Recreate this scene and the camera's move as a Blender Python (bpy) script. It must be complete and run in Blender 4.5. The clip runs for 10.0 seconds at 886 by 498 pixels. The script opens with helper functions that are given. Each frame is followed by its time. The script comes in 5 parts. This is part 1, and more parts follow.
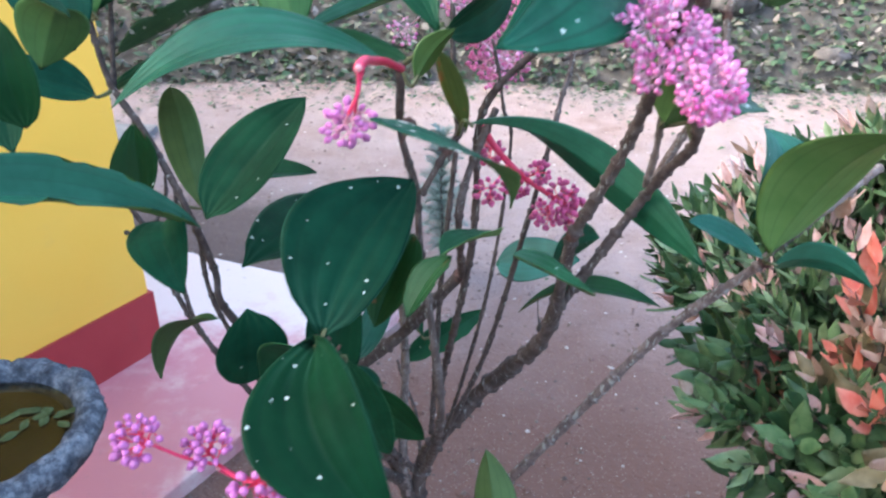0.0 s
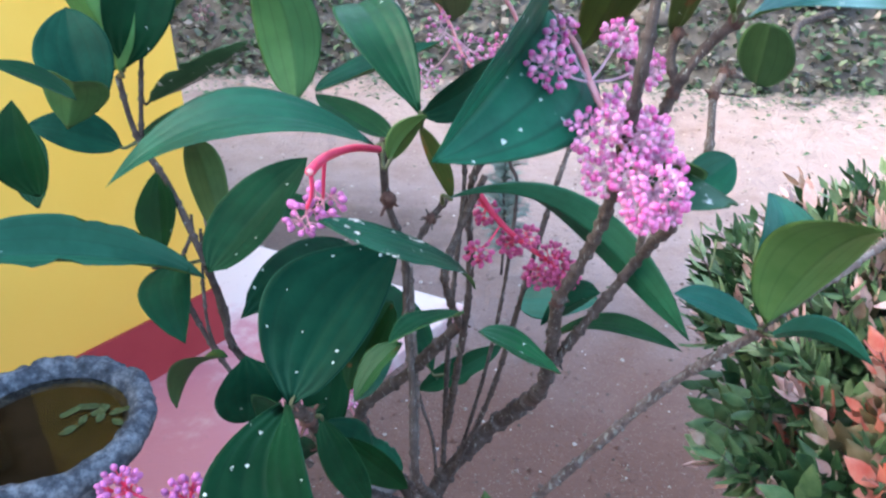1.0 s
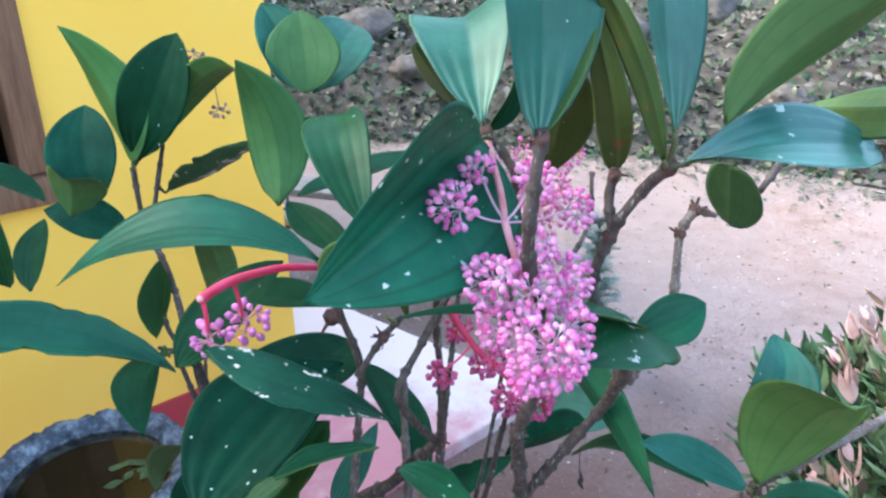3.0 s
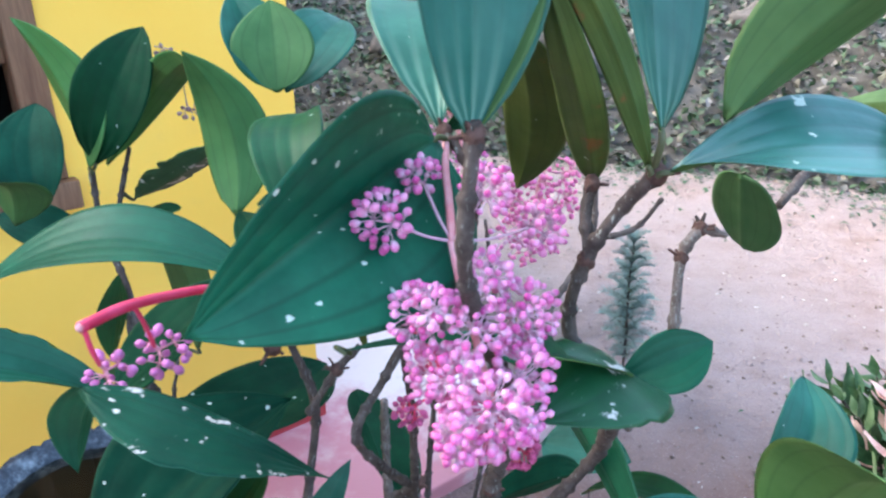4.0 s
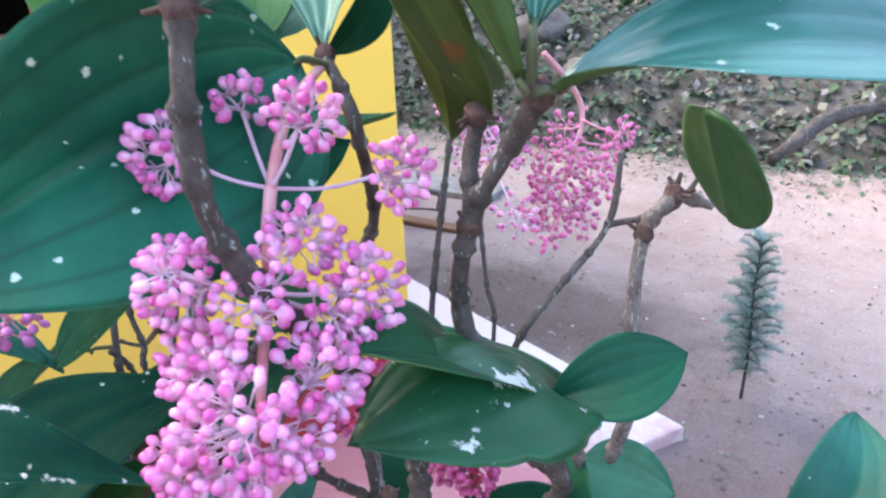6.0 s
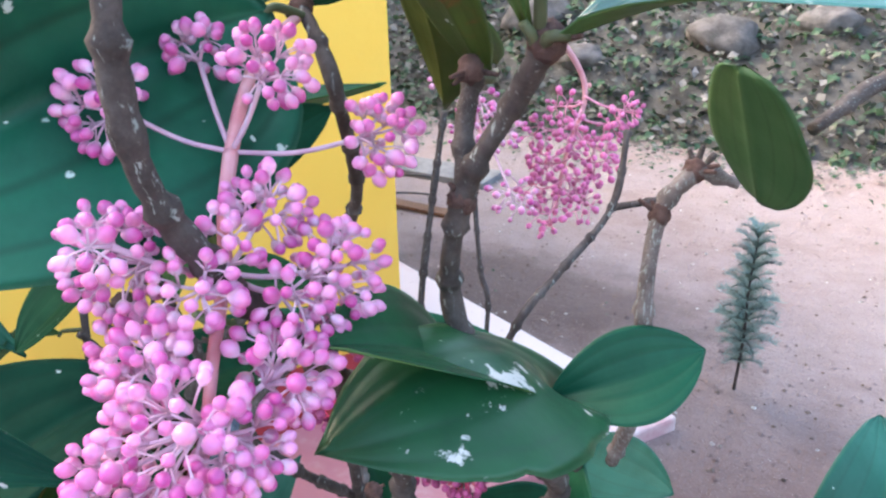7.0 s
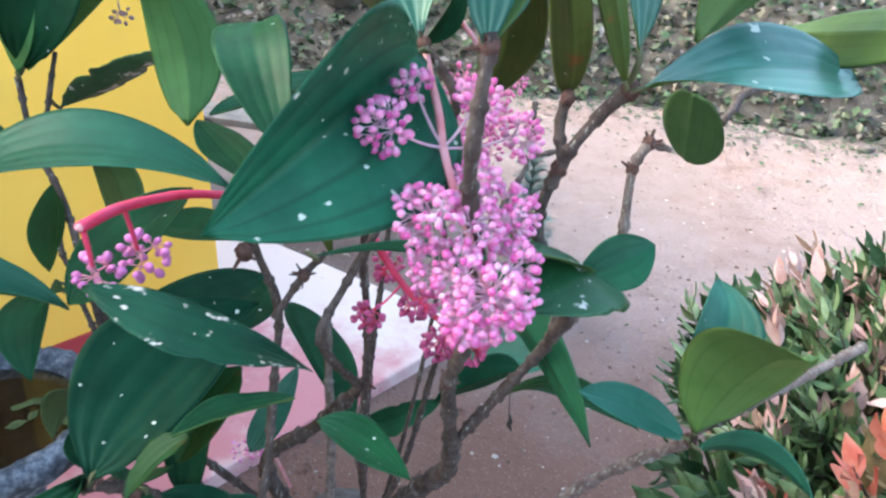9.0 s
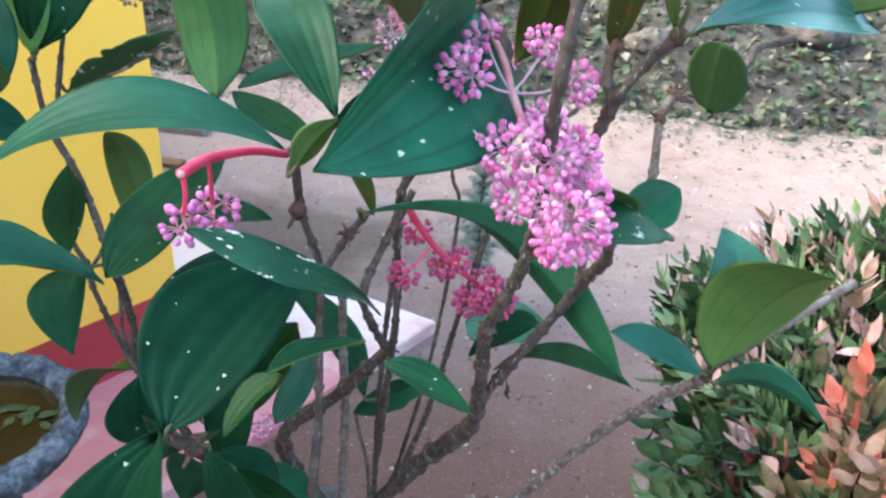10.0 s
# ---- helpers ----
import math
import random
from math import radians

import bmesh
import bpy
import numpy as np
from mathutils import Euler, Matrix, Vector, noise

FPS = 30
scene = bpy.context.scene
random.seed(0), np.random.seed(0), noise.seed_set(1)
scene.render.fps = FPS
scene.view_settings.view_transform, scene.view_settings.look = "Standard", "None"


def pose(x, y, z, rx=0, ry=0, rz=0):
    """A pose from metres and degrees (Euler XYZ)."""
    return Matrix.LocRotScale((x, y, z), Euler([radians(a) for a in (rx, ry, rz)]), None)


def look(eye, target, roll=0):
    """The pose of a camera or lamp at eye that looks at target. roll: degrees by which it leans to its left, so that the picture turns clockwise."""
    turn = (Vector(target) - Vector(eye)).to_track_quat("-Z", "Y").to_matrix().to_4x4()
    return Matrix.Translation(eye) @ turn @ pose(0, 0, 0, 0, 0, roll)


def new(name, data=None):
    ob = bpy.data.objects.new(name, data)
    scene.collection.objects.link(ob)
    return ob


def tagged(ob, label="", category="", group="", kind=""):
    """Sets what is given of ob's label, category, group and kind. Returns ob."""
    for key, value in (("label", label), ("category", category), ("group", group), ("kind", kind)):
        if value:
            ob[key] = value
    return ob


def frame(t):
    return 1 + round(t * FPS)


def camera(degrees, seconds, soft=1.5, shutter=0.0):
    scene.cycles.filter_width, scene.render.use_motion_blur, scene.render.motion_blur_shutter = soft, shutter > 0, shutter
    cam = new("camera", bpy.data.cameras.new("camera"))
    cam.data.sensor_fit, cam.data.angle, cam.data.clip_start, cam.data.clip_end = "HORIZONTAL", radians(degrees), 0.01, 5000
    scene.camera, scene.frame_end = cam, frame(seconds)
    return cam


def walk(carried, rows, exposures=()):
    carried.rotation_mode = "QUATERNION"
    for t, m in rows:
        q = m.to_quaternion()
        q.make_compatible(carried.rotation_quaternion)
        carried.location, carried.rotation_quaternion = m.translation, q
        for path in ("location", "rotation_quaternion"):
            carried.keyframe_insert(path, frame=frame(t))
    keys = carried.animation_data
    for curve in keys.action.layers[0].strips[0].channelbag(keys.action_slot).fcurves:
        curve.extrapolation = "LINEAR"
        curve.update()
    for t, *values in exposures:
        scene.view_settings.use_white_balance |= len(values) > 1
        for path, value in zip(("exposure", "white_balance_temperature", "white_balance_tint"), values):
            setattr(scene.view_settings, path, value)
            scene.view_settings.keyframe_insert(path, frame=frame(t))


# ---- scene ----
cam = camera(61.4, 10.0, soft=2.3, shutter=0.5)
PATH = [
    (0, (0.013, -0.041, 1.75), (-0.009, 1.733, 0.826), 1.0),
    (0.5, (0.079, -0.026, 1.794), (-0.062, 1.729, 0.846), 0.2),
    (1, (0.103, -0.021, 1.827), (-0.133, 1.72, 0.871), -0.1),
    (1.5, (0.14, -0.01, 1.864), (-0.17, 1.722, 0.913), 0.7),
    (2, (0.171, -0.002, 1.881), (-0.244, 1.705, 0.924), 0.2),
    (2.5, (0.212, 0.019, 1.875), (-0.276, 1.728, 0.959), 0.7),
    (3, (0.243, 0.057, 1.862), (-0.324, 1.8, 1.062), -0.2),
    (4.5, (0.306, 0.213, 1.816), (-0.457, 1.895, 1.049), -0.6),
    (5, (0.35, 0.252, 1.804), (-0.548, 1.861, 1.026), -1.8),
    (5.5, (0.354, 0.284, 1.785), (-0.636, 1.845, 1.021), -2.9),
    (7, (0.333, 0.347, 1.747), (-0.648, 1.893, 0.942), -1.2),
    (7.5, (0.313, 0.303, 1.77), (-0.485, 1.887, 0.845), 1.4),
    (8, (0.282, 0.24, 1.798), (-0.355, 1.872, 0.833), 2.4),
    (8.5, (0.255, 0.171, 1.819), (-0.225, 1.866, 0.873), 3.2),
    (9, (0.228, 0.111, 1.832), (-0.139, 1.835, 0.886), 3.8),
    (9.5, (0.188, 0.069, 1.82), (-0.114, 1.802, 0.868), 3.6),
    (10, (0.154, 0.044, 1.806), (-0.049, 1.806, 0.882), 3.9),
]
EXPOSURES = [(0.0, 2.90, 6550, 4), (3.0, 2.88, 6450, 0), (5.5, 3.0, 6450, 4), (7.0, 2.96, 6950, 5), (10.0, 2.90, 7000, -1)]
walk(cam, [(t, look(eye, target, roll)) for t, eye, target, roll in PATH], EXPOSURES)

# ---- light: a hazy sky and a weak, wide sun ----
world = bpy.data.worlds.new("sky")
scene.world = world
world.use_nodes = True
wn = world.node_tree.nodes
sky = wn.new("ShaderNodeTexSky")
sky.sky_type = "NISHITA"
sky.sun_disc = False
sky.sun_elevation, sky.sun_rotation = radians(34), radians(268)
sky.air_density, sky.dust_density, sky.ozone_density = 1.0, 3.2, 0.8
world.node_tree.links.new(sky.outputs[0], wn["Background"].inputs[0])
wn["Background"].inputs[1].default_value = 0.15
sun = new("sun", bpy.data.lights.new("sun", "SUN"))
sun.data.energy, sun.data.angle, sun.data.color = 0.5, radians(55), (1.0, 0.96, 0.96)
sun.matrix_world = look((-8.2, -0.3, 5.7), (0, 0, 0))


# ---- materials ----
class Nodes:
    """Short hand for a node material."""

    def __init__(self, name):
        self.mat = bpy.data.materials.new(name)
        self.mat.use_nodes = True
        self.t = self.mat.node_tree
        self.bsdf = self.t.nodes["Principled BSDF"]
        self.coord = self.t.nodes.new("ShaderNodeTexCoord")

    def add(self, kind, **inputs):
        n = self.t.nodes.new(kind)
        for k, v in inputs.items():
            self.put(n, k.replace("_", " "), v)
        return n

    def put(self, n, key, v):
        s = n.inputs[int(key[1:])] if key[0] == "i" and key[1:].isdigit() else n.inputs[key]
        if isinstance(v, bpy.types.NodeSocket):
            self.t.links.new(v, s)
        else:
            s.default_value = v

    def noise(self, scale, detail=4.0, rough=0.6, coord=None):
        n = self.add("ShaderNodeTexNoise", Scale=scale, Detail=detail, Roughness=rough)
        self.t.links.new(coord or self.coord.outputs["Object"], n.inputs["Vector"])
        return n.outputs["Fac"]

    def voronoi(self, scale, feature="F1", coord=None):
        n = self.add("ShaderNodeTexVoronoi", Scale=scale)
        n.feature = feature
        self.t.links.new(coord or self.coord.outputs["Object"], n.inputs["Vector"])
        return n

    def ramp(self, fac, *stops):
        n = self.add("ShaderNodeValToRGB", Fac=fac)
        e = n.color_ramp.elements
        while len(e) < len(stops):
            e.new(0.5)
        for el, (p, c) in zip(e, stops):
            el.position = p
            el.color = (*c, 1) if not isinstance(c, (int, float)) else (c, c, c, 1)
        return n.outputs["Color"]

    def mix(self, fac, a, b):
        n = self.t.nodes.new("ShaderNodeMix")
        n.data_type = "RGBA"
        for k, v in ((0, fac), (6, a), (7, b)):
            if isinstance(v, bpy.types.NodeSocket):
                self.t.links.new(v, n.inputs[k])
            else:
                n.inputs[k].default_value = v if k == 0 else (*v, 1)
        return n.outputs[2]

    def math(self, op, a, b=0.0, c=0.0):
        n = self.t.nodes.new("ShaderNodeMath")
        n.operation = op
        for k, v in enumerate((a, b, c)):
            if isinstance(v, bpy.types.NodeSocket):
                self.t.links.new(v, n.inputs[k])
            else:
                n.inputs[k].default_value = v
        return n.outputs[0]

    def step(self, v, lo, hi, a=0.0, b=1.0):
        n = self.add("ShaderNodeMapRange", Value=v)
        n.interpolation_type = "SMOOTHSTEP"
        for k, x in (("From Min", lo), ("From Max", hi), ("To Min", a), ("To Max", b)):
            n.inputs[k].default_value = x
        return n.outputs[0]

    def bump(self, height, strength=0.3, dist=0.01):
        n = self.add("ShaderNodeBump", Height=height, Strength=strength, Distance=dist)
        self.put(self.bsdf, "Normal", n.outputs[0])

    def finish(self, color, rough=0.6, spec=0.4, **more):
        self.put(self.bsdf, "Base Color", color if isinstance(color, bpy.types.NodeSocket) else (*color, 1))
        self.put(self.bsdf, "Roughness", rough)
        self.put(self.bsdf, "Specular IOR Level", spec)
        for k, v in more.items():
            self.put(self.bsdf, k.replace("_", " "), v)
        return self.mat


def leaf_material(name, dark, mid, vein, spots, rough, spec, vary=0.25, veins=1.0, scars=0.15, pale=0.30, line=0.05, groove_shade=0.22):
    """Broad leaf with five long veins that pale towards the base; the UV map runs across (x) and along (y) the blade."""
    m = Nodes(name)
    uv = m.add("ShaderNodeSeparateXYZ", Vector=m.coord.outputs["UV"])
    a = m.math("ABSOLUTE", m.math("SUBTRACT", m.math("MULTIPLY", uv.outputs[0], 2.0), 1.0))
    a = m.math("ADD", a, m.math("MULTIPLY", m.math("SUBTRACT", m.noise(30.0, 2.0), 0.5), 0.03))
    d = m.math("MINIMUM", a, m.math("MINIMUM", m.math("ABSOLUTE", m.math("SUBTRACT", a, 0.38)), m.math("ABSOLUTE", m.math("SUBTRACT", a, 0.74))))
    v = m.step(d, 0.0, 0.040, 1.0, 0.0)
    wide = m.step(d, 0.0, 0.13, 1.0, 0.0)
    rib = m.step(a, 0.0, 0.045, 1.0, 0.0)
    groove = m.step(d, 0.0, 0.14, 1.0, 0.0)
    info = m.add("ShaderNodeObjectInfo")
    n = m.noise(22.0)
    tone = m.mix(m.step(n, 0.3, 0.72), dark, mid)
    hue = m.add("ShaderNodeHueSaturation", Color=tone)
    m.put(hue, "Hue", m.math("MULTIPLY_ADD", info.outputs["Random"], 0.06, 0.465))
    m.put(hue, "Value", m.math("MULTIPLY_ADD", info.outputs["Random"], vary * 2, 1.13 - vary))
    base = m.math("POWER", m.step(uv.outputs[1], -0.1, 0.36, 1.0, 0.0), 1.3)
    k = m.math("MAXIMUM", m.math("MULTIPLY", m.math("MULTIPLY", wide, base), pale), m.math("MAXIMUM", m.math("MULTIPLY", m.math("MULTIPLY", v, m.noise(18.0, 2.0)), line), m.math("MULTIPLY", rib, line)))
    c = m.mix(m.math("MULTIPLY", k, veins), hue.outputs[0], vein)
    c = m.mix(m.step(a, 0.955, 1.0, 0.0, 0.30), c, vein)
    # Shade of the vein grooves, painted as thin dark lines
    c = m.mix(m.math("MULTIPLY", m.step(d, 0.0, 0.05, 1.0, 0.0), groove_shade), c, tuple(x * 0.35 for x in dark))
    if spots:
        warp = m.math("MULTIPLY", m.math("SUBTRACT", m.noise(420.0, 3.0), 0.5), 0.55)
        vo = m.voronoi(100.0)
        parts = m.add("ShaderNodeSeparateXYZ", Vector=vo.outputs["Color"])
        pick = m.math("GREATER_THAN", parts.outputs[0], 1.0 - spots)
        size = m.math("MULTIPLY", parts.outputs[1], 0.16)
        s = m.math("MULTIPLY", m.step(m.math("ADD", m.math("ADD", vo.outputs["Distance"], warp), size), 0.14, 0.23, 1.0, 0.0), pick)
        vo2 = m.voronoi(26.0)
        pick2 = m.math("GREATER_THAN", m.add("ShaderNodeSeparateXYZ", Vector=vo2.outputs["Color"]).outputs[1], 1.0 - spots * scars)
        s2 = m.math("MULTIPLY", m.step(m.math("ADD", vo2.outputs["Distance"], m.math("MULTIPLY", m.noise(150.0), 0.6)), 0.36 + 0.06 * scars, 0.42 + 0.06 * scars, 0.9, 0.0), pick2)
        if scars > 1:
            s2 = m.step(m.noise(34.0, 5.0, 0.65), 0.575 + 0.01 * scars, 0.61 + 0.01 * scars, 0.0, 0.9)
        c = m.mix(m.math("MAXIMUM", s, s2), c, (0.60, 0.56, 0.54) if scars > 1 else (0.50, 0.56, 0.52))
    if "olive" in name or "rusty" in name:
        rust = m.math("MULTIPLY", m.step(m.noise(48.0, 3.0), 0.60, 0.70), 0.75)
        c = m.mix(rust, c, (0.17, 0.055, 0.02))
    h = m.math("SUBTRACT", m.math("MULTIPLY", m.noise(160.0), 0.25), m.math("MULTIPLY", groove, 0.22 * veins))
    m.bump(m.math("ADD", h, m.math("MULTIPLY", m.noise(26.0, 2.0), 1.6)), 0.5, 0.0016)
    return m.finish(c, m.ramp(m.noise(30.0), (0.2, rough - 0.06), (0.8, rough + 0.1)), spec)


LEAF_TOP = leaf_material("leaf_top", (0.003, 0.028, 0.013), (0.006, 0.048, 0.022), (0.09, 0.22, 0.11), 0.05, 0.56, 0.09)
LEAF_SPOT = leaf_material("leaf_top_spotted", (0.005, 0.052, 0.025), (0.010, 0.090, 0.042), (0.12, 0.30, 0.20), 0.62, 0.44, 0.20, veins=1.2, scars=0.0, groove_shade=0.38)
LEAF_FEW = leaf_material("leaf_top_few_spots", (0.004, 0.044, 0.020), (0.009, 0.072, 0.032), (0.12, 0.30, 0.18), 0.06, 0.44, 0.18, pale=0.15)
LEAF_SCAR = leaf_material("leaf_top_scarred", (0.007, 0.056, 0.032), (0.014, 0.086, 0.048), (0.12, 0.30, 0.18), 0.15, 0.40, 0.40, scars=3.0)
LEAF_YOUNG = leaf_material("leaf_top_pale", (0.012, 0.074, 0.050), (0.024, 0.110, 0.074), (0.28, 0.44, 0.34), 0.05, 0.44, 0.3, 0.15, veins=0.7, pale=0.9, line=0.04, groove_shade=0.12)
# Near-black copy of the leaf green for low leaves shaded by those above
LEAF_SHADED = leaf_material("leaf_top_shaded", (0.002, 0.020, 0.012), (0.004, 0.034, 0.020), (0.06, 0.17, 0.11), 0.22, 0.60, 0.06, 0.05, line=0.04, scars=0.0)
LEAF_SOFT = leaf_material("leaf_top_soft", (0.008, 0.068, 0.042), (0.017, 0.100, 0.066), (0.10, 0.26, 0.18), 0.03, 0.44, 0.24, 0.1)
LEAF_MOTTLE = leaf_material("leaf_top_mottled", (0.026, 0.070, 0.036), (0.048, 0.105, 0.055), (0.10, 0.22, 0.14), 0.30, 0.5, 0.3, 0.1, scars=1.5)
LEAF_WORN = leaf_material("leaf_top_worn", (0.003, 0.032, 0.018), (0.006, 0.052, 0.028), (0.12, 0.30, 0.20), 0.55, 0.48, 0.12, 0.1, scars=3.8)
# Leaf green turned bluish and lighter to paint in the sky's reflection
LEAF_SKY_SHEEN = leaf_material("leaf_top_sky_sheen", (0.018, 0.095, 0.085), (0.034, 0.145, 0.135), (0.20, 0.36, 0.33), 0.42, 0.32, 0.8, 0.1, scars=0.3)
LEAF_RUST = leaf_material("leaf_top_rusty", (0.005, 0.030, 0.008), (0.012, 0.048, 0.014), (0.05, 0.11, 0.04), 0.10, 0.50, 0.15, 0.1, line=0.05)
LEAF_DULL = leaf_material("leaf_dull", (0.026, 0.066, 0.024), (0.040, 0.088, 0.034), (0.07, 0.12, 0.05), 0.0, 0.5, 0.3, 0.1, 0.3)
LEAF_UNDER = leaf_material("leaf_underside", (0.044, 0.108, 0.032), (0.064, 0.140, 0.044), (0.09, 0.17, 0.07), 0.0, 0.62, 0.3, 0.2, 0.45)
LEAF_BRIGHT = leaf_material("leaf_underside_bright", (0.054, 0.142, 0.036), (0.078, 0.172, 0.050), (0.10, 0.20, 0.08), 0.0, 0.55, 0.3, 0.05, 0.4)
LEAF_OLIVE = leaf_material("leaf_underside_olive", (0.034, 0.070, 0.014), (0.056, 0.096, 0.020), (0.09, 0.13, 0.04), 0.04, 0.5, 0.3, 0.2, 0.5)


def bark_material(name, tone, patch):
    m = Nodes(name)
    n, f = m.noise(55.0, 6.0, 0.75), m.noise(260.0, 4.0)
    c = m.ramp(n, *[(p, tuple(x * tone for x in c)) for p, c in ((0.30, (0.042, 0.031, 0.029)), (0.48, (0.082, 0.061, 0.057)), (0.64, (0.128, 0.102, 0.098)), (0.8, (0.22, 0.19, 0.185)))])
    lichen = m.step(m.noise(42.0, coord=m.coord.outputs["Generated"]), patch, patch + 0.08)
    c = m.mix(m.math("MULTIPLY", lichen, 0.7), c, (0.34, 0.35, 0.33))
    m.bump(m.math("ADD", f, m.math("MULTIPLY", n, 1.5)), 0.4, 0.0014)
    return m.finish(c, 0.85, 0.2)


def plain_material(name, a, b, scale, rough, spec=0.3, bump=0.2, dist=0.001, **more):
    m = Nodes(name)
    info = m.add("ShaderNodeObjectInfo")
    c = m.mix(m.step(m.noise(scale), 0.3, 0.7), a, b)
    hue = m.add("ShaderNodeHueSaturation", Color=c)
    m.put(hue, "Value", m.math("MULTIPLY_ADD", info.outputs["Random"], 0.4, 0.8))
    if bump:
        m.bump(m.noise(scale * 5), bump, dist)
    return m.finish(hue.outputs[0], rough, spec, **more)


def island_material(name, stops, rough, spec):
    """Many small pieces in one mesh, each with its own tone."""
    m = Nodes(name)
    g = m.add("ShaderNodeNewGeometry")
    c = m.ramp(g.outputs["Random Per Island"], *stops)
    c = m.mix(m.math("MULTIPLY", m.noise(60.0), 0.35), c, tuple(x * 0.4 for x in stops[0][1]))
    return m.finish(c, rough, spec)


BARK = bark_material("bark", 0.82, 0.60)
BARK_PALE = bark_material("bark_pale", 1.75, 0.55)
PETIOLE = plain_material("leaf_stalk", (0.060, 0.075, 0.030), (0.10, 0.10, 0.055), 60.0, 0.6, 0.3, 0.3)
SCAR = plain_material("leaf_scar_bark", (0.075, 0.040, 0.036), (0.15, 0.085, 0.075), 160.0, 0.85, 0.2, 0.9, 0.0015)


def bud_material():
    """Pale where the bud sits on its stalk, deep pink at its tip."""
    m = Nodes("flower_bud")
    info = m.add("ShaderNodeObjectInfo")
    z = m.add("ShaderNodeSeparateXYZ", Vector=m.coord.outputs["Object"]).outputs[2]
    t = m.math("ADD", z, m.math("MULTIPLY", m.noise(2.2), 0.7))
    c = m.ramp(m.step(t, -0.9, 1.4), (0.0, (0.77, 0.52, 0.67)), (0.45, (0.72, 0.27, 0.50)), (1.0, (0.64, 0.14, 0.38)))
    hue = m.add("ShaderNodeHueSaturation", Color=c)
    m.put(hue, "Value", m.math("MULTIPLY_ADD", info.outputs["Random"], 0.5, 0.75))
    m.put(hue, "Saturation", m.math("MULTIPLY_ADD", info.outputs["Random"], -0.35, 1.15))
    return m.finish(hue.outputs[0], 0.33, 0.5, Subsurface_Weight=0.2, Subsurface_Radius=(0.004, 0.002, 0.003), Subsurface_Scale=1.0)


BUD = bud_material()
BUD_ROSE = plain_material("flower_bud_rose", (0.56, 0.08, 0.26), (0.70, 0.22, 0.42), 120.0, 0.4, 0.4, 0.0)
PEDICEL_ROSE = plain_material("pedicel_rose", (0.62, 0.20, 0.32), (0.70, 0.32, 0.42), 60.0, 0.5, 0.3, 0.0)
BUD_DEEP = plain_material("flower_bud_deep", (0.34, 0.035, 0.13), (0.52, 0.10, 0.25), 120.0, 0.45, 0.4, 0.0)
BUD_PURPLE = plain_material("flower_bud_purple", (0.44, 0.09, 0.32), (0.58, 0.21, 0.46), 120.0, 0.4, 0.4, 0.0)
PEDICEL = plain_material("pedicel_pale", (0.60, 0.33, 0.47), (0.70, 0.48, 0.59), 60.0, 0.5, 0.3, 0.0)
PEDUNCLE = plain_material("peduncle_red", (0.60, 0.020, 0.075), (0.72, 0.055, 0.15), 40.0, 0.45, 0.4, 0.15)
PEDUNCLE_PINK = plain_material("peduncle_pink", (0.56, 0.17, 0.20), (0.64, 0.32, 0.35), 40.0, 0.45, 0.4, 0.15)
DRIED = plain_material("dried_petal", (0.26, 0.13, 0.13), (0.46, 0.30, 0.33), 90.0, 0.8, 0.2, 0.2)


def ground_material():
    m = Nodes("bare_earth")
    big, mid, fine = m.noise(0.7), m.noise(5.0, 6.0), m.noise(70.0, 3.0, 0.7)
    c = m.ramp(mid, (0.25, (0.215, 0.140, 0.120)), (0.5, (0.310, 0.220, 0.204)), (0.8, (0.388, 0.296, 0.285)))
    c = m.mix(m.step(big, 0.30, 0.62, 0.1, 0.7), c, (0.350, 0.282, 0.282))
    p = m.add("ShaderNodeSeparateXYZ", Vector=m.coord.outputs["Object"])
    # Irregular darker patch of earth beyond the apron
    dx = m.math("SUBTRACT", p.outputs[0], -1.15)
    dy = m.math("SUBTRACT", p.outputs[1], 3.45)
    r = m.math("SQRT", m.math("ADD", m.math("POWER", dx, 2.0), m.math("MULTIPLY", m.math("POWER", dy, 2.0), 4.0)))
    dark_patch = m.step(m.math("ADD", r, m.math("MULTIPLY", m.noise(3.0), 1.4)), 1.2, 2.0, 0.65, 0.0)
    c = m.mix(dark_patch, c, (0.085, 0.058, 0.050))
    # Browner soil round the shrub, darkened as well for the shade under it
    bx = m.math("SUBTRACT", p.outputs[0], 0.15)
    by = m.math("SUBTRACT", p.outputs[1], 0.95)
    shrub_dist = m.math("SQRT", m.math("ADD", m.math("POWER", bx, 2.0), m.math("POWER", by, 2.0)))
    brown_shade = m.step(m.math("ADD", shrub_dist, m.math("MULTIPLY", m.noise(2.6), 1.1)), 1.5, 3.1, 0.92, 0.0)
    c = m.mix(brown_shade, c, (0.185, 0.098, 0.076))
    crumbs = m.voronoi(170.0)
    c = m.mix(m.math("MULTIPLY", m.math("GREATER_THAN", m.add("ShaderNodeSeparateXYZ", Vector=crumbs.outputs["Color"]).outputs[0], 0.86), m.step(crumbs.outputs["Distance"], 0.2, 0.42, 0.7, 0.0)), c, (0.46, 0.37, 0.32))
    grit = m.voronoi(90.0)
    c = m.mix(m.step(grit.outputs["Distance"], 0.1, 0.35, 0.5, 0.0), c, (0.18, 0.13, 0.12))
    m.bump(m.math("ADD", m.math("MULTIPLY", fine, 0.6), m.math("MULTIPLY", m.noise(18.0), 1.6)), 0.9, 0.016)
    return m.finish(c, 0.95, 0.1)


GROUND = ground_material()
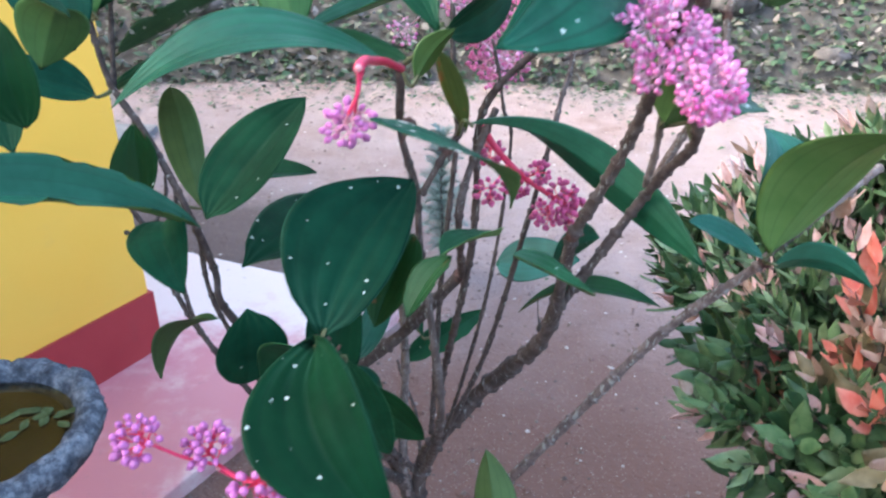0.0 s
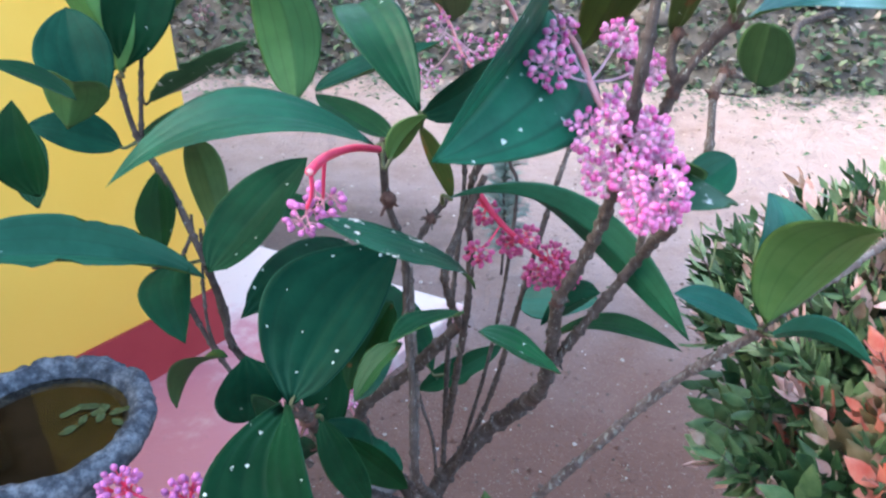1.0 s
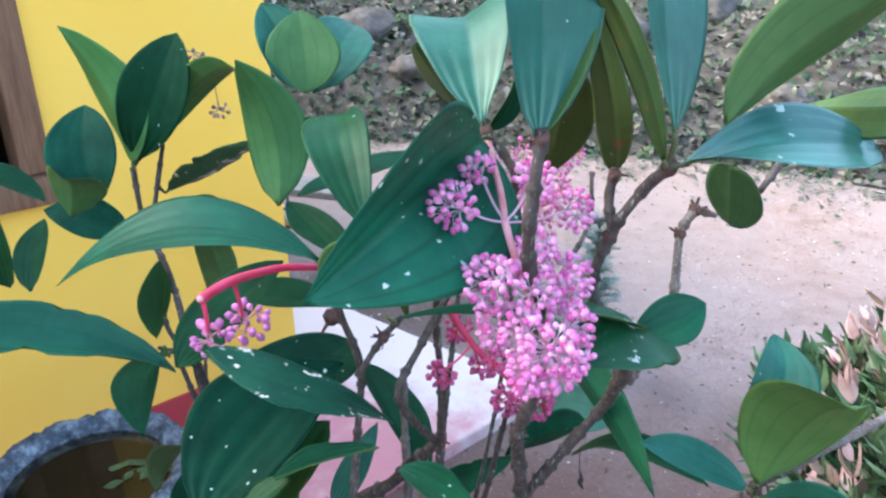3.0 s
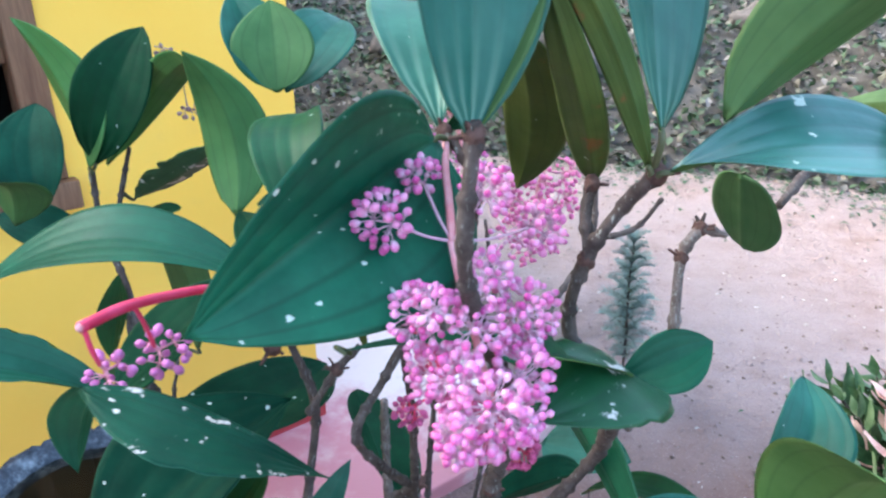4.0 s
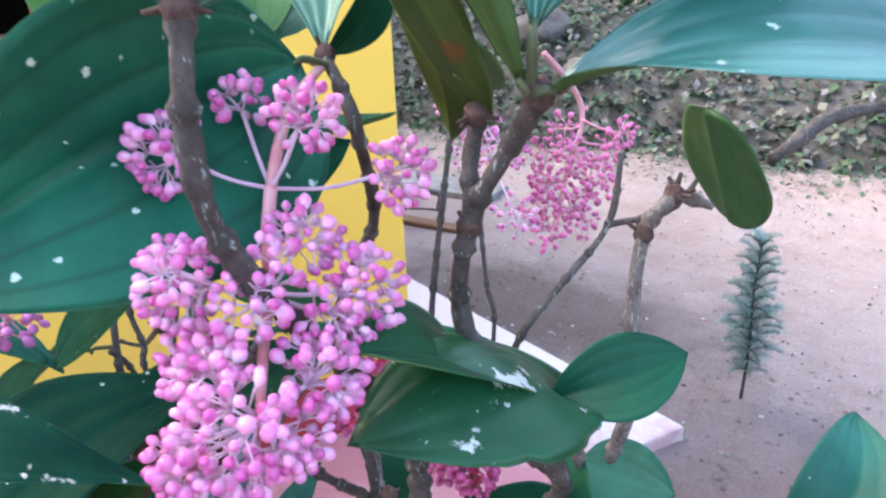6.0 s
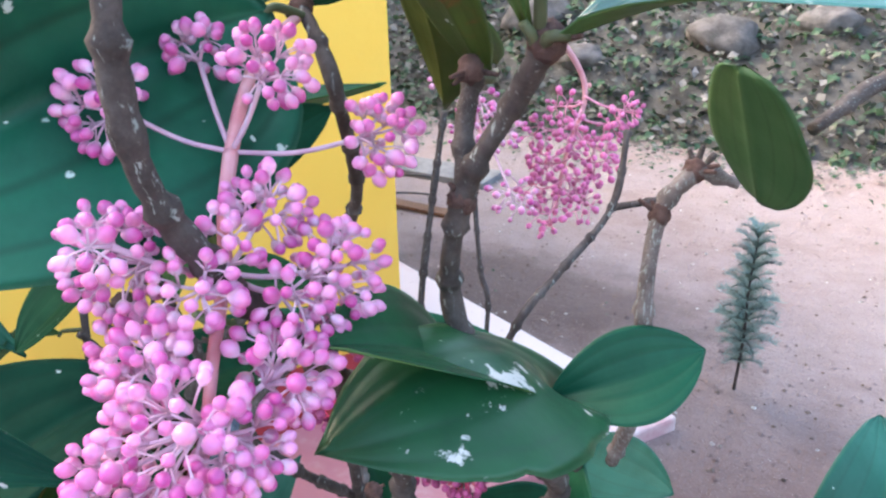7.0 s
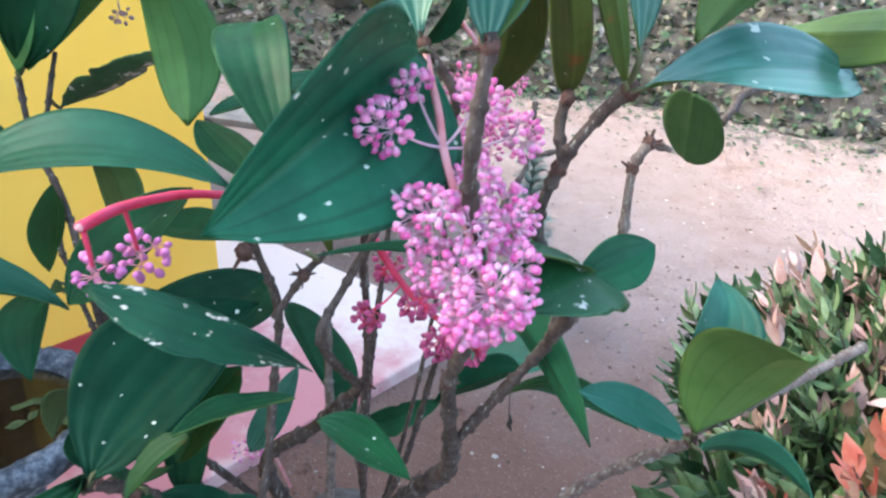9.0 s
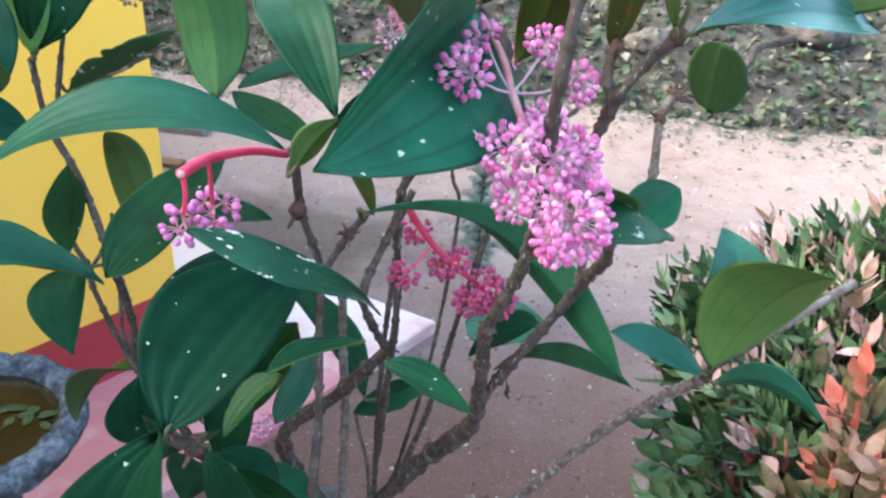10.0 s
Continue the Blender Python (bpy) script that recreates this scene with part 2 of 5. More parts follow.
STONE = island_material("pebble", ((0.0, (0.13, 0.09, 0.075)), (0.6, (0.30, 0.22, 0.19)), (1.0, (0.72, 0.64, 0.60))), 0.9, 0.2)


def wall_material(name, a, b, dirt):
    m = Nodes(name)
    c = m.mix(m.step(m.noise(1.6), 0.3, 0.7), a, b)
    c = m.mix(m.step(m.noise(9.0, 6.0), 0.58, 0.8, 0.0, 0.35), c, dirt)
    m.bump(m.math("ADD", m.noise(45.0, 6.0), m.math("MULTIPLY", m.noise(8.0), 0.8)), 0.25, 0.004)
    return m.finish(c, 0.7, 0.3)


YELLOW = wall_material("yellow_paint", (0.97, 0.545, 0.085), (0.97, 0.58, 0.105), (0.85, 0.49, 0.12))
RED = wall_material("red_paint", (0.36, 0.035, 0.045), (0.43, 0.055, 0.06), (0.30, 0.07, 0.07))
WHITE = wall_material("white_paint", (0.74, 0.73, 0.70), (0.78, 0.77, 0.75), (0.6, 0.58, 0.55))


def slab_material():
    m = Nodes("worn_pink_cement")
    worn = m.math("ADD", m.noise(2.2, 6.0), m.math("MULTIPLY", m.noise(14.0, 6.0), 0.25))
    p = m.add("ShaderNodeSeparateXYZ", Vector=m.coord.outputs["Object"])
    # Paler towards the far end: the daylight there is put into the colour
    far_light = m.step(p.outputs[1], 1.9, 2.9, 0.0, 0.30)
    c = m.mix(m.step(m.math("ADD", worn, far_light), 0.62, 0.92), (0.62, 0.235, 0.265), (0.84, 0.68, 0.655))
    c = m.mix(m.step(m.noise(30.0, 5.0), 0.6, 0.75, 0.0, 0.3), c, (0.36, 0.20, 0.21))
    m.bump(m.noise(60.0, 5.0), 0.3, 0.003)
    return m.finish(c, m.ramp(m.noise(6.0), (0.3, 0.42), (0.7, 0.65)), 0.4)


SLAB = slab_material()


def concrete_material():
    m = Nodes("weathered_concrete")
    n = m.math("ADD", m.math("MULTIPLY", m.noise(14.0, 8.0, 0.75), 0.6), m.math("MULTIPLY", m.noise(48.0, 6.0, 0.7), 0.4))
    c = m.ramp(n, (0.37, (0.020, 0.023, 0.030)), (0.49, (0.080, 0.090, 0.115)), (0.61, (0.26, 0.28, 0.32)), (0.73, (0.54, 0.55, 0.58)))
    m.bump(m.math("ADD", n, m.math("MULTIPLY", m.noise(120.0), 0.4)), 0.8, 0.006)
    return m.finish(c, 0.85, 0.25)


CONCRETE = concrete_material()
SILT = plain_material("bowl_silt", (0.05, 0.035, 0.018), (0.085, 0.055, 0.03), 12.0, 0.9)
WATER = Nodes("still_water")
WATER.bump(WATER.noise(14.0), 0.03, 0.004)
WATER = WATER.finish((0.55, 0.48, 0.36), 0.03, 0.5, Transmission_Weight=1.0, IOR=1.33)
POND_LEAF = plain_material("pond_leaf", (0.045, 0.070, 0.022), (0.085, 0.11, 0.045), 50.0, 0.6)


def wood_material():
    m = Nodes("brown_timber")
    st = m.add("ShaderNodeMapping", Vector=m.coord.outputs["Object"])
    st.inputs["Scale"].default_value = (30, 30, 2.5)
    g = m.noise(2.0, 8.0, 0.7, st.outputs[0])
    c = m.ramp(g, (0.3, (0.12, 0.052, 0.030)), (0.7, (0.27, 0.140, 0.080)))
    m.bump(g, 0.3, 0.002)
    return m.finish(c, 0.6, 0.35)


WOOD = wood_material()
# Near-black colour that puts the unlit room's shade into its surfaces
ROOM_DARK = plain_material("dark_room_shade", (0.02, 0.018, 0.018), (0.03, 0.028, 0.028), 3.0, 0.9)
METAL = plain_material("dark_metal", (0.03, 0.03, 0.032), (0.06, 0.05, 0.045), 40.0, 0.5, 0.5)
GREYCEMENT = plain_material("grey_cement", (0.20, 0.19, 0.20), (0.28, 0.27, 0.27), 9.0, 0.85, 0.2, 0.3, 0.004)
HEDGE_GREEN = plain_material("hedge_leaf", (0.013, 0.042, 0.018), (0.045, 0.095, 0.036), 40.0, 0.38, 0.24, 0.1)
HEDGE_MID = plain_material("hedge_leaf_mid", (0.046, 0.105, 0.040), (0.125, 0.195, 0.085), 40.0, 0.4, 0.3, 0.1)
HEDGE_BRONZE = plain_material("hedge_leaf_bronze", (0.13, 0.105, 0.050), (0.26, 0.20, 0.11), 40.0, 0.4, 0.35, 0.1)
HEDGE_LIGHT = plain_material("hedge_leaf_light", (0.12, 0.20, 0.085), (0.25, 0.33, 0.17), 40.0, 0.36, 0.5, 0.1)
HEDGE_COPPER = plain_material("hedge_leaf_copper", (0.42, 0.23, 0.17), (0.58, 0.41, 0.33), 40.0, 0.36, 0.5, 0.1)
HEDGE_PINK = plain_material("hedge_leaf_pink", (0.56, 0.30, 0.27), (0.70, 0.48, 0.44), 40.0, 0.36, 0.5, 0.1)
HEDGE_RED = plain_material("hedge_leaf_red", (0.64, 0.13, 0.095), (0.74, 0.31, 0.24), 40.0, 0.36, 0.5, 0.1)
NEEDLE = plain_material("blue_green_needle", (0.17, 0.25, 0.22), (0.29, 0.37, 0.33), 60.0, 0.6, 0.3, 0.0)
BANK = plain_material("dark_litter_soil", (0.060, 0.052, 0.046), (0.14, 0.125, 0.115), 5.0, 0.95, 0.1, 0.8, 0.03)
LITTER = island_material("bank_leaf", ((0.0, (0.028, 0.070, 0.030)), (0.40, (0.075, 0.13, 0.065)), (0.62, (0.13, 0.13, 0.10)), (0.85, (0.17, 0.145, 0.125)), (1.0, (0.30, 0.26, 0.25))), 0.6, 0.35)
ROCK = plain_material("bank_rock", (0.085, 0.075, 0.070), (0.18, 0.155, 0.15), 8.0, 0.9, 0.2, 0.6, 0.02)


# ---- mesh helpers ----
def mesh_of(bm, name, mats, smooth=True):
    me = bpy.data.meshes.new(name)
    bm.to_mesh(me)
    bm.free()
    for mt in mats if isinstance(mats, (list, tuple)) else [mats]:
        me.materials.append(mt)
    me.polygons.foreach_set("use_smooth", [smooth] * len(me.polygons))
    return me


def part(name, bm, material, parent=None, label="", at=(0, 0, 0), smooth=True):
    """One mesh object, under a thing or a part, with its place given in the world."""
    ob = new(name, mesh_of(bm, name, material, smooth))
    place(ob, Matrix.Translation(at), parent)
    return tagged(ob, label) if label else ob


ORIGIN = {}


def place(ob, m, parent=None):
    """World pose of an object; parents are never turned, so a shift is enough."""
    ORIGIN[ob.name] = m.translation.copy()
    if parent:
        ob.parent = parent
        m = Matrix.Translation(-ORIGIN[parent.name]) @ m
    ob.matrix_basis = m
    return ob


def thing(name, at, label, category, group="", kind=""):
    ob = new(name)
    ob.empty_display_size = 0.05
    place(ob, Matrix.Translation(at))
    return tagged(ob, label, category, group, kind)


def smooth_path(pts, per=6):
    """A rounded line through the points."""
    p = [Vector(q) for q in pts]
    p = [p[0] * 2 - p[1]] + p + [p[-1] * 2 - p[-2]]
    out = []
    for i in range(1, len(p) - 2):
        for k in range(per):
            t = k / per
            a, b, c, d = p[i - 1:i + 3]
            out.append(0.5 * ((2 * b) + (c - a) * t + (2 * a - 5 * b + 4 * c - d) * t * t + (3 * b - a - 3 * c + d) * t ** 3))
    return out + [p[-2]]


def tube(bm, path, radii, sides=8, mat=0):
    """A closed round tube along a line."""
    n = len(path)
    rings = []
    side = None
    for i, q in enumerate(path):
        d = (path[min(i + 1, n - 1)] - path[max(i - 1, 0)]).normalized()
        if side is None:
            side = d.orthogonal().normalized()
        side = (side - d * side.dot(d)).normalized()
        up = d.cross(side)
        r = radii[i]
        rings.append([bm.verts.new(q + (side * math.cos(a) + up * math.sin(a)) * r) for a in (math.tau * k / sides for k in range(sides))])
    for a, b in zip(rings, rings[1:]):
        for k in range(sides):
            f = bm.faces.new((a[k], a[(k + 1) % sides], b[(k + 1) % sides], b[k]))
            f.material_index = mat
    for ring, flip in ((rings[0], True), (rings[-1], False)):
        f = bm.faces.new(ring[::-1] if flip else ring)
        f.material_index = mat
    return bm


def box(bm, lo, hi, turn=None):
    """A box between two corners, with an optional matrix."""
    v = [Vector((x, y, z)) for x in (lo[0], hi[0]) for y in (lo[1], hi[1]) for z in (lo[2], hi[2])]
    v = [bm.verts.new(turn @ q if turn else q) for q in v]
    for f in ((0, 1, 3, 2), (4, 6, 7, 5), (0, 4, 5, 1), (2, 3, 7, 6), (0, 2, 6, 4), (1, 5, 7, 3)):
        bm.faces.new([v[i] for i in f])
    return bm


def bevel(bm, w, seg=2):
    bmesh.ops.recalc_face_normals(bm, faces=bm.faces)
    bmesh.ops.bevel(bm, geom=bm.edges[:], offset=w, segments=seg, affect="EDGES", profile=0.6)
    return bm


def lathe(bm, profile, sides=64, wob=None, dip=None):
    rings = []
    for r, z in profile:
        rings.append([bm.verts.new((r * (wob(a, r, z) if wob else 1) * math.cos(a), r * (wob(a, r, z) if wob else 1) * math.sin(a), z - (dip(a, r, z) if dip else 0))) for a in (math.tau * k / sides for k in range(sides))])
    for a, b in zip(rings, rings[1:]):
        for k in range(sides):
            bm.faces.new((a[k], a[(k + 1) % sides], b[(k + 1) % sides], b[k]))
    bm.faces.new(rings[0][::-1])
    bm.faces.new(rings[-1])
    return bm


# ---- ground, bank ----
def spread(lo, hi, near, n):
    """Coordinates that lie closer together round a place."""
    u = np.linspace(-1, 1, n)
    s = np.sinh(u * 4) / np.sinh(4)
    return np.where(s < 0, near + s * (near - lo), near + s * (hi - near))


def bank_line(x):
    return 6.46 + 0.10 * math.sin(x * 1.3 + 2.0) + 0.07 * math.sin(x * 2.7)


bm = bmesh.new()
gx, gy = spread(-300, 300, 0.3, 150), spread(-300, 300, 2.6, 150)
grid = []
for y in gy:
    row = []
    for x in gx:
        d = math.hypot(x, y - 2)
        z = 0.012 * noise.noise((x * 0.9, y * 0.9, 0)) + 0.006 * noise.noise((x * 4, y * 4, 3)) if d < 30 else 0
        row.append(bm.verts.new((x, y, z)))
    grid.append(row)
for j in range(len(gy) - 1):
    for i in range(len(gx) - 1):
        bm.faces.new((grid[j][i], grid[j][i + 1], grid[j + 1][i + 1], grid[j + 1][i]))
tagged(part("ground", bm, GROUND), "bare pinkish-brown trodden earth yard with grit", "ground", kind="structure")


def bank_height(x, y):
    d = y - bank_line(x)
    h = 1.7 * (1 - math.exp(-max(d, 0) * 0.42)) + min(d, 0) * 0.4
    return h + (0.10 * noise.noise((x * 1.3, y * 1.3, 5)) + 0.05 * noise.noise((x * 4, y * 4, 9))) * min(1, max(d + 0.3, 0))


bm = bmesh.new()
nx, ny = 150, 44
rows = []
for j in range(ny):
    row = []
    for i in range(nx):
        x = -13 + 26 * i / (nx - 1)
        d = -0.35 + 7.5 * (j / (ny - 1)) ** 1.6
        y = bank_line(x) + d
        row.append(bm.verts.new((x, y, bank_height(x, y) - (0.03 if d < 0 else 0))))
    rows.append(row)
for j in range(ny - 1):
    for i in range(nx - 1):
        bm.faces.new((rows[j][i], rows[j][i + 1], rows[j + 1][i + 1], rows[j + 1][i]))
tagged(part("bank", bm, BANK), "low dark earth bank covered with leaf litter", "bank", kind="structure")


# Unseen tree ring, added to block low sky; its gap lights the wall
bm = bmesh.new()
ring = []
for j in range(9):
    row = []
    for i in range(96):
        a = math.tau * i / 96
        gap = max(0.0, math.cos(a + 0.87)) ** 0.7
        top = 5.4 - 3.4 * gap + 1.3 * (1 - gap) * noise.noise((math.cos(a) * 3, math.sin(a) * 3, 1)) + 0.8 * noise.noise((math.cos(a) * 9, math.sin(a) * 9, 4))
        r = 18 + 1.5 * noise.noise((math.cos(a) * 6, math.sin(a) * 6, j * 0.6)) - 0.12 * j * j
        row.append(bm.verts.new((r * math.cos(a), 3 + r * math.sin(a), -0.2 + top * j / 8)))
    ring.append(row)
for a, b in zip(ring, ring[1:]):
    for i in range(96):
        bm.faces.new((a[i], b[i], b[(i + 1) % 96], a[(i + 1) % 96]))
UNSEEN_WOODS = plain_material("unseen_woods", (0.018, 0.036, 0.014), (0.05, 0.085, 0.03), 1.6, 0.9, 0.1, 1.0, 0.3)
tagged(part("backdrop", bm, UNSEEN_WOODS), "added ring of dark trees, unseen, that cuts down the sky light", "woods", kind="structure")


def scatter_leaves(name, count, pick, size, mat, label, category, seed):
    """Small bent leaves in one mesh, each an island."""
    rng = random.Random(seed)
    vs, fs = [], []
    for _ in range(count):
        p, up = pick(rng)
        s = size * rng.uniform(0.5, 1.4)
        m = Matrix.Translation(p) @ Matrix.Rotation(rng.uniform(0, math.tau), 4, "Z") @ Matrix.Rotation(rng.gauss(0, up), 4, "X") @ Matrix.Rotation(rng.gauss(0, up), 4, "Y")
        w, b = s * rng.uniform(0.22, 0.4), s * rng.uniform(0.05, 0.2)
        k = len(vs)
        for q in ((0, -s / 2, 0), (w, -s * 0.05, b), (0, 0, b * 0.6), (-w, -s * 0.05, b), (0, s / 2, -b * 0.4)):
            vs.append((m @ Vector(q))[:])
        fs += [(k, k + 1, k + 2), (k, k + 2, k + 3), (k + 2, k + 1, k + 4), (k + 3, k + 2, k + 4)]
    me = bpy.data.meshes.new(name)
    me.from_pydata(vs, [], fs)
    me.materials.append(mat)
    return tagged(new(name, me), label, category, kind="stuff")


def on_bank(rng):
    x = rng.uniform(-9, 7)
    d = 5.5 * rng.random() ** 1.3 - 0.1
    y = bank_line(x) + d
    clump = noise.noise((x * 1.1, y * 1.1, 2))
    return Vector((x, y, bank_height(x, y) + abs(rng.gauss(0, 0.05 + 0.10 * max(clump, 0))))), 0.55


def on_fringe(rng):
    x = rng.uniform(-8, 6)
    y = bank_line(x) - abs(rng.gauss(0, 0.42))
    return Vector((x, y, 0.012 + 0.01 * rng.random())), 0.2


def on_yard(rng):
    x, y = rng.uniform(-3.5, 4), rng.uniform(0.8, 6.5)
    return Vector((x, y, 0.008 + 0.012 * noise.noise((x * 0.9, y * 0.9, 0)))), 0.15


scatter_leaves("bank_foliage", 26000, on_bank, 0.085, LITTER, "low dark green creeper and dead leaves on the bank", "undergrowth", 3)
scatter_leaves("leaf_litter", 3400, on_fringe, 0.05, LITTER, "fallen leaves along the foot of the bank", "leaf litter", 4)
scatter_leaves("yard_litter", 140, on_yard, 0.022, LITTER, "scraps of dry leaf on the bare earth", "leaf litter", 5)


def pebbles(name, count, seed, area, sizes, mat, label):
    rng = random.Random(seed)
    vs, fs = [], []
    octa = [(1, 0, 0), (0, 1, 0), (-1, 0, 0), (0, -1, 0), (0, 0, 0.7), (0, 0, -0.5)]
    for _ in range(count):
        x, y = rng.uniform(area[0], area[1]), area[2] + area[3] * rng.random() ** 2.2
        s = sizes[0] + sizes[1] * rng.random() ** sizes[2]
        z = 0.012 * noise.noise((x * 0.9, y * 0.9, 0)) + 0.006 * noise.noise((x * 4, y * 4, 3)) + s * 0.2
        k = len(vs)
        a = rng.uniform(0, 6)
        for q in octa:
            u = [c * s * rng.uniform(0.7, 1.3) for c in q]
            vs.append((x + u[0] * math.cos(a) - u[1] * math.sin(a), y + u[0] * math.sin(a) + u[1] * math.cos(a), z + u[2]))
        for t in range(4):
            fs += [(k + t, k + (t + 1) % 4, k + 4), (k + (t + 1) % 4, k + t, k + 5)]
    me = bpy.data.meshes.new(name)
    me.from_pydata(vs, [], fs)
    me.materials.append(mat)
    return tagged(new(name, me), label, "gravel", kind="stuff")


pebbles("pebbles", 16000, 8, (-2.5, 3.0, 0.5, 6.0), (0.0022, 0.011, 5), STONE, "small grey-brown pebbles strewn over the earth")
pebbles("soil_clods", 5000, 9, (-0.7, 1.5, 0.4, 3.2), (0.0022, 0.013, 6), GROUND, "small crumbs and clods of the same earth")


def rock(at, size, seed, flat=0.6):
    bm = bmesh.new()
    bmesh.ops.create_icosphere(bm, subdivisions=3, radius=1)
    for v in bm.verts:
        n = v.co.normalized()
        k = 1 + 0.35 * noise.noise(n * 1.4 + Vector((seed, 0, 0))) + 0.1 * noise.noise(n * 4 + Vector((0, seed, 0)))
        v.co = Vector((n.x * size * k, n.y * size * 0.8 * k, n.z * size * flat * k))
    return tagged(part("rock", bm, ROCK, at=at), "rough grey-brown rock half sunk in the bank", "rock", "rocks in the bank")


for k, (x, d, s) in enumerate(((-1.2, 1.2, 0.34), (-0.4, 1.5, 0.25), (1.1, 0.7, 0.20), (2.6, 1.0, 0.3), (-2.4, 0.8, 0.22), (-3.1, 1.4, 0.35), (0.4, 2.2, 0.3), (3.4, 0.3, 0.14))):
    y = bank_line(x) + d
    rock((x, y, bank_height(x, y) + s * 0.15), s, k * 3.7)
rock((2.16, 6.05, 0.03), 0.06, 50, 0.5)
flat = rock((-0.37, 1.68, 0.012), 0.085, 23, 0.28)
tagged(flat, "flat grey stone lying on the bare earth", "stone")

# ---- house: corner C, front wall runs along D, outside is N ----
C, D, N = Vector((-1.115, 2.33, 0)), Vector((-0.503, -0.864, 0)), Vector((0.864, -0.503, 0))
HOUSE = Matrix(((D.x, -N.x, 0, C.x), (D.y, -N.y, 0, C.y), (0, 0, 1, 0), (0, 0, 0, 1)))
TOP = 2.75


def wall_piece(name, boxes, mat, label, category, bev=0.0):
    bm = bmesh.new()
    for lo, hi in boxes:
        box(bm, lo, hi, HOUSE)
    bmesh.ops.recalc_face_normals(bm, faces=bm.faces)
    if bev:
        bevel(bm, bev)
    return tagged(part(name, bm, mat, smooth=False), label, category, kind="structure")


W0, W1, WZ0, WZ1 = 0.74, 2.06, 1.12, 2.20
wall_piece("wall_front", [((0, 0, 0), (W0, 0.2, TOP)), ((W1, 0, 0), (5.0, 0.2, TOP)), ((W0, 0, 0), (W1, 0.2, WZ0)), ((W0, 0, WZ1), (W1, 0.2, TOP))], YELLOW, "yellow painted plaster house wall with a window opening", "wall")
wall_piece("wall_side", [((0, 0.2, 0), (0.2, 4.0, TOP))], YELLOW, "yellow painted plaster side wall of the house", "wall")
wall_piece("wall_back", [((0.2, 3.8, 0), (5.0, 4.0, TOP))], YELLOW, "yellow painted plaster back wall of the house", "wall")
wall_piece("wall_end", [((4.8, 0.2, 0), (5.0, 3.8, TOP))], YELLOW, "yellow painted plaster end wall of the house", "wall")
wall_piece("baseboard", [((-0.014, -0.014, 0.02), (5.0, -0.0005, 0.305)), ((-0.014, -0.0005, 0.02), (-0.0005, 4.0, 0.305))], RED, "dark red painted plinth band along the house wall", "plinth")
wall_piece("floor", [((0.2, 0.2, 0.05), (4.8, 3.8, 0.10))], ROOM_DARK, "cement floor inside the house, near black for the room's shade", "floor")
# Lining added inside the yellow walls to darken the room
wall_piece("wall_lining", [((0.205, 0.205, 0.10), (0.23, 3.79, TOP - 0.01)), ((4.77, 0.205, 0.10), (4.795, 3.79, TOP - 0.01)), ((0.23, 3.765, 0.10), (4.77, 3.79, TOP - 0.01))], ROOM_DARK, "added near-black lining that stands in for the room's shade", "wall")
# Roof out of view; its eaves are added to shade the near ground
wall_piece("roof", [((-0.55, -0.55, TOP), (5.5, 4.5, TOP + 0.14))], WHITE, "unseen plain white flat roof slab, its eaves added for shade", "roof")


def window():
    w = thing("window_1", HOUSE @ Vector((W0, 0, WZ0)), "brown timber window frame standing open to a dark room", "window", kind="structure")
    t = 0.085

    def bar(name, lo, hi, label=""):
        bm = box(bmesh.new(), lo, hi, HOUSE)
        bevel(bm, 0.006)
        p = part(name, bm, WOOD, w, label)
        p.location = -ORIGIN[w.name]
        return p

    y0, y1 = -0.018, 0.11
    bar("window_frame", (W0, y0, WZ0 + t), (W0 + t, y1, WZ1 - t))
    bar("window_frame", (W1 - t, y0, WZ0 + t), (W1, y1, WZ1 - t))
    bar("window_sill", (W0 - 0.02, y0 - 0.03, WZ0), (W1 + 0.02, y1, WZ0 + t - 0.002))
    bar("window_frame", (W0, y0, WZ1 - t + 0.002), (W1, y1, WZ1))
    for x in (0.965, 1.40):
        bar("mullion", (x, 0.02, WZ0 + t), (x + 0.05, 0.07, WZ1 - t))
    for x0, x1 in ((W0 + t, 0.965), (1.015, 1.40), (1.45, W1 - t)):
        bar("rail", (x0, 0.022, 1.53), (x1, 0.068, 1.575), "pale weathered cross rail")
    return w


window()

# ---- cement apron along the wall ----
bm = bmesh.new()
A = Vector((-0.16, 2.71, 0))
corners = [A, A + Vector((-3.0, 1.12, 0)), HOUSE @ Vector((0.1, 1.9, 0)), HOUSE @ Vector((0.1, 0.1, 0)), HOUSE @ Vector((5.0, 0.1, 0)), A + D * 5.6]
v = [bm.verts.new((c.x, c.y, 0.06)) for c in corners]
f = bm.faces.new(v)
ext = bmesh.ops.extrude_face_region(bm, geom=[f])
for e in ext["geom"]:
    if isinstance(e, bmesh.types.BMVert):
        e.co.z = -0.05
bevel(bm, 0.012)
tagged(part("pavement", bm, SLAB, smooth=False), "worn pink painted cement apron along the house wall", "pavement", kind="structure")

bm = bmesh.new()
box(bm, (-2.95, 4.72, -0.03), (-2.1, 5.05, 0.05), None)
bevel(bm, 0.012)
tagged(part("concrete_block", bm, GREYCEMENT, smooth=False), "grey concrete kerb block lying on the earth", "block")
bar_thing = thing("metal_rack", (-2.4, 4.3, 0), "dark bent metal rack lying on the earth", "rack")
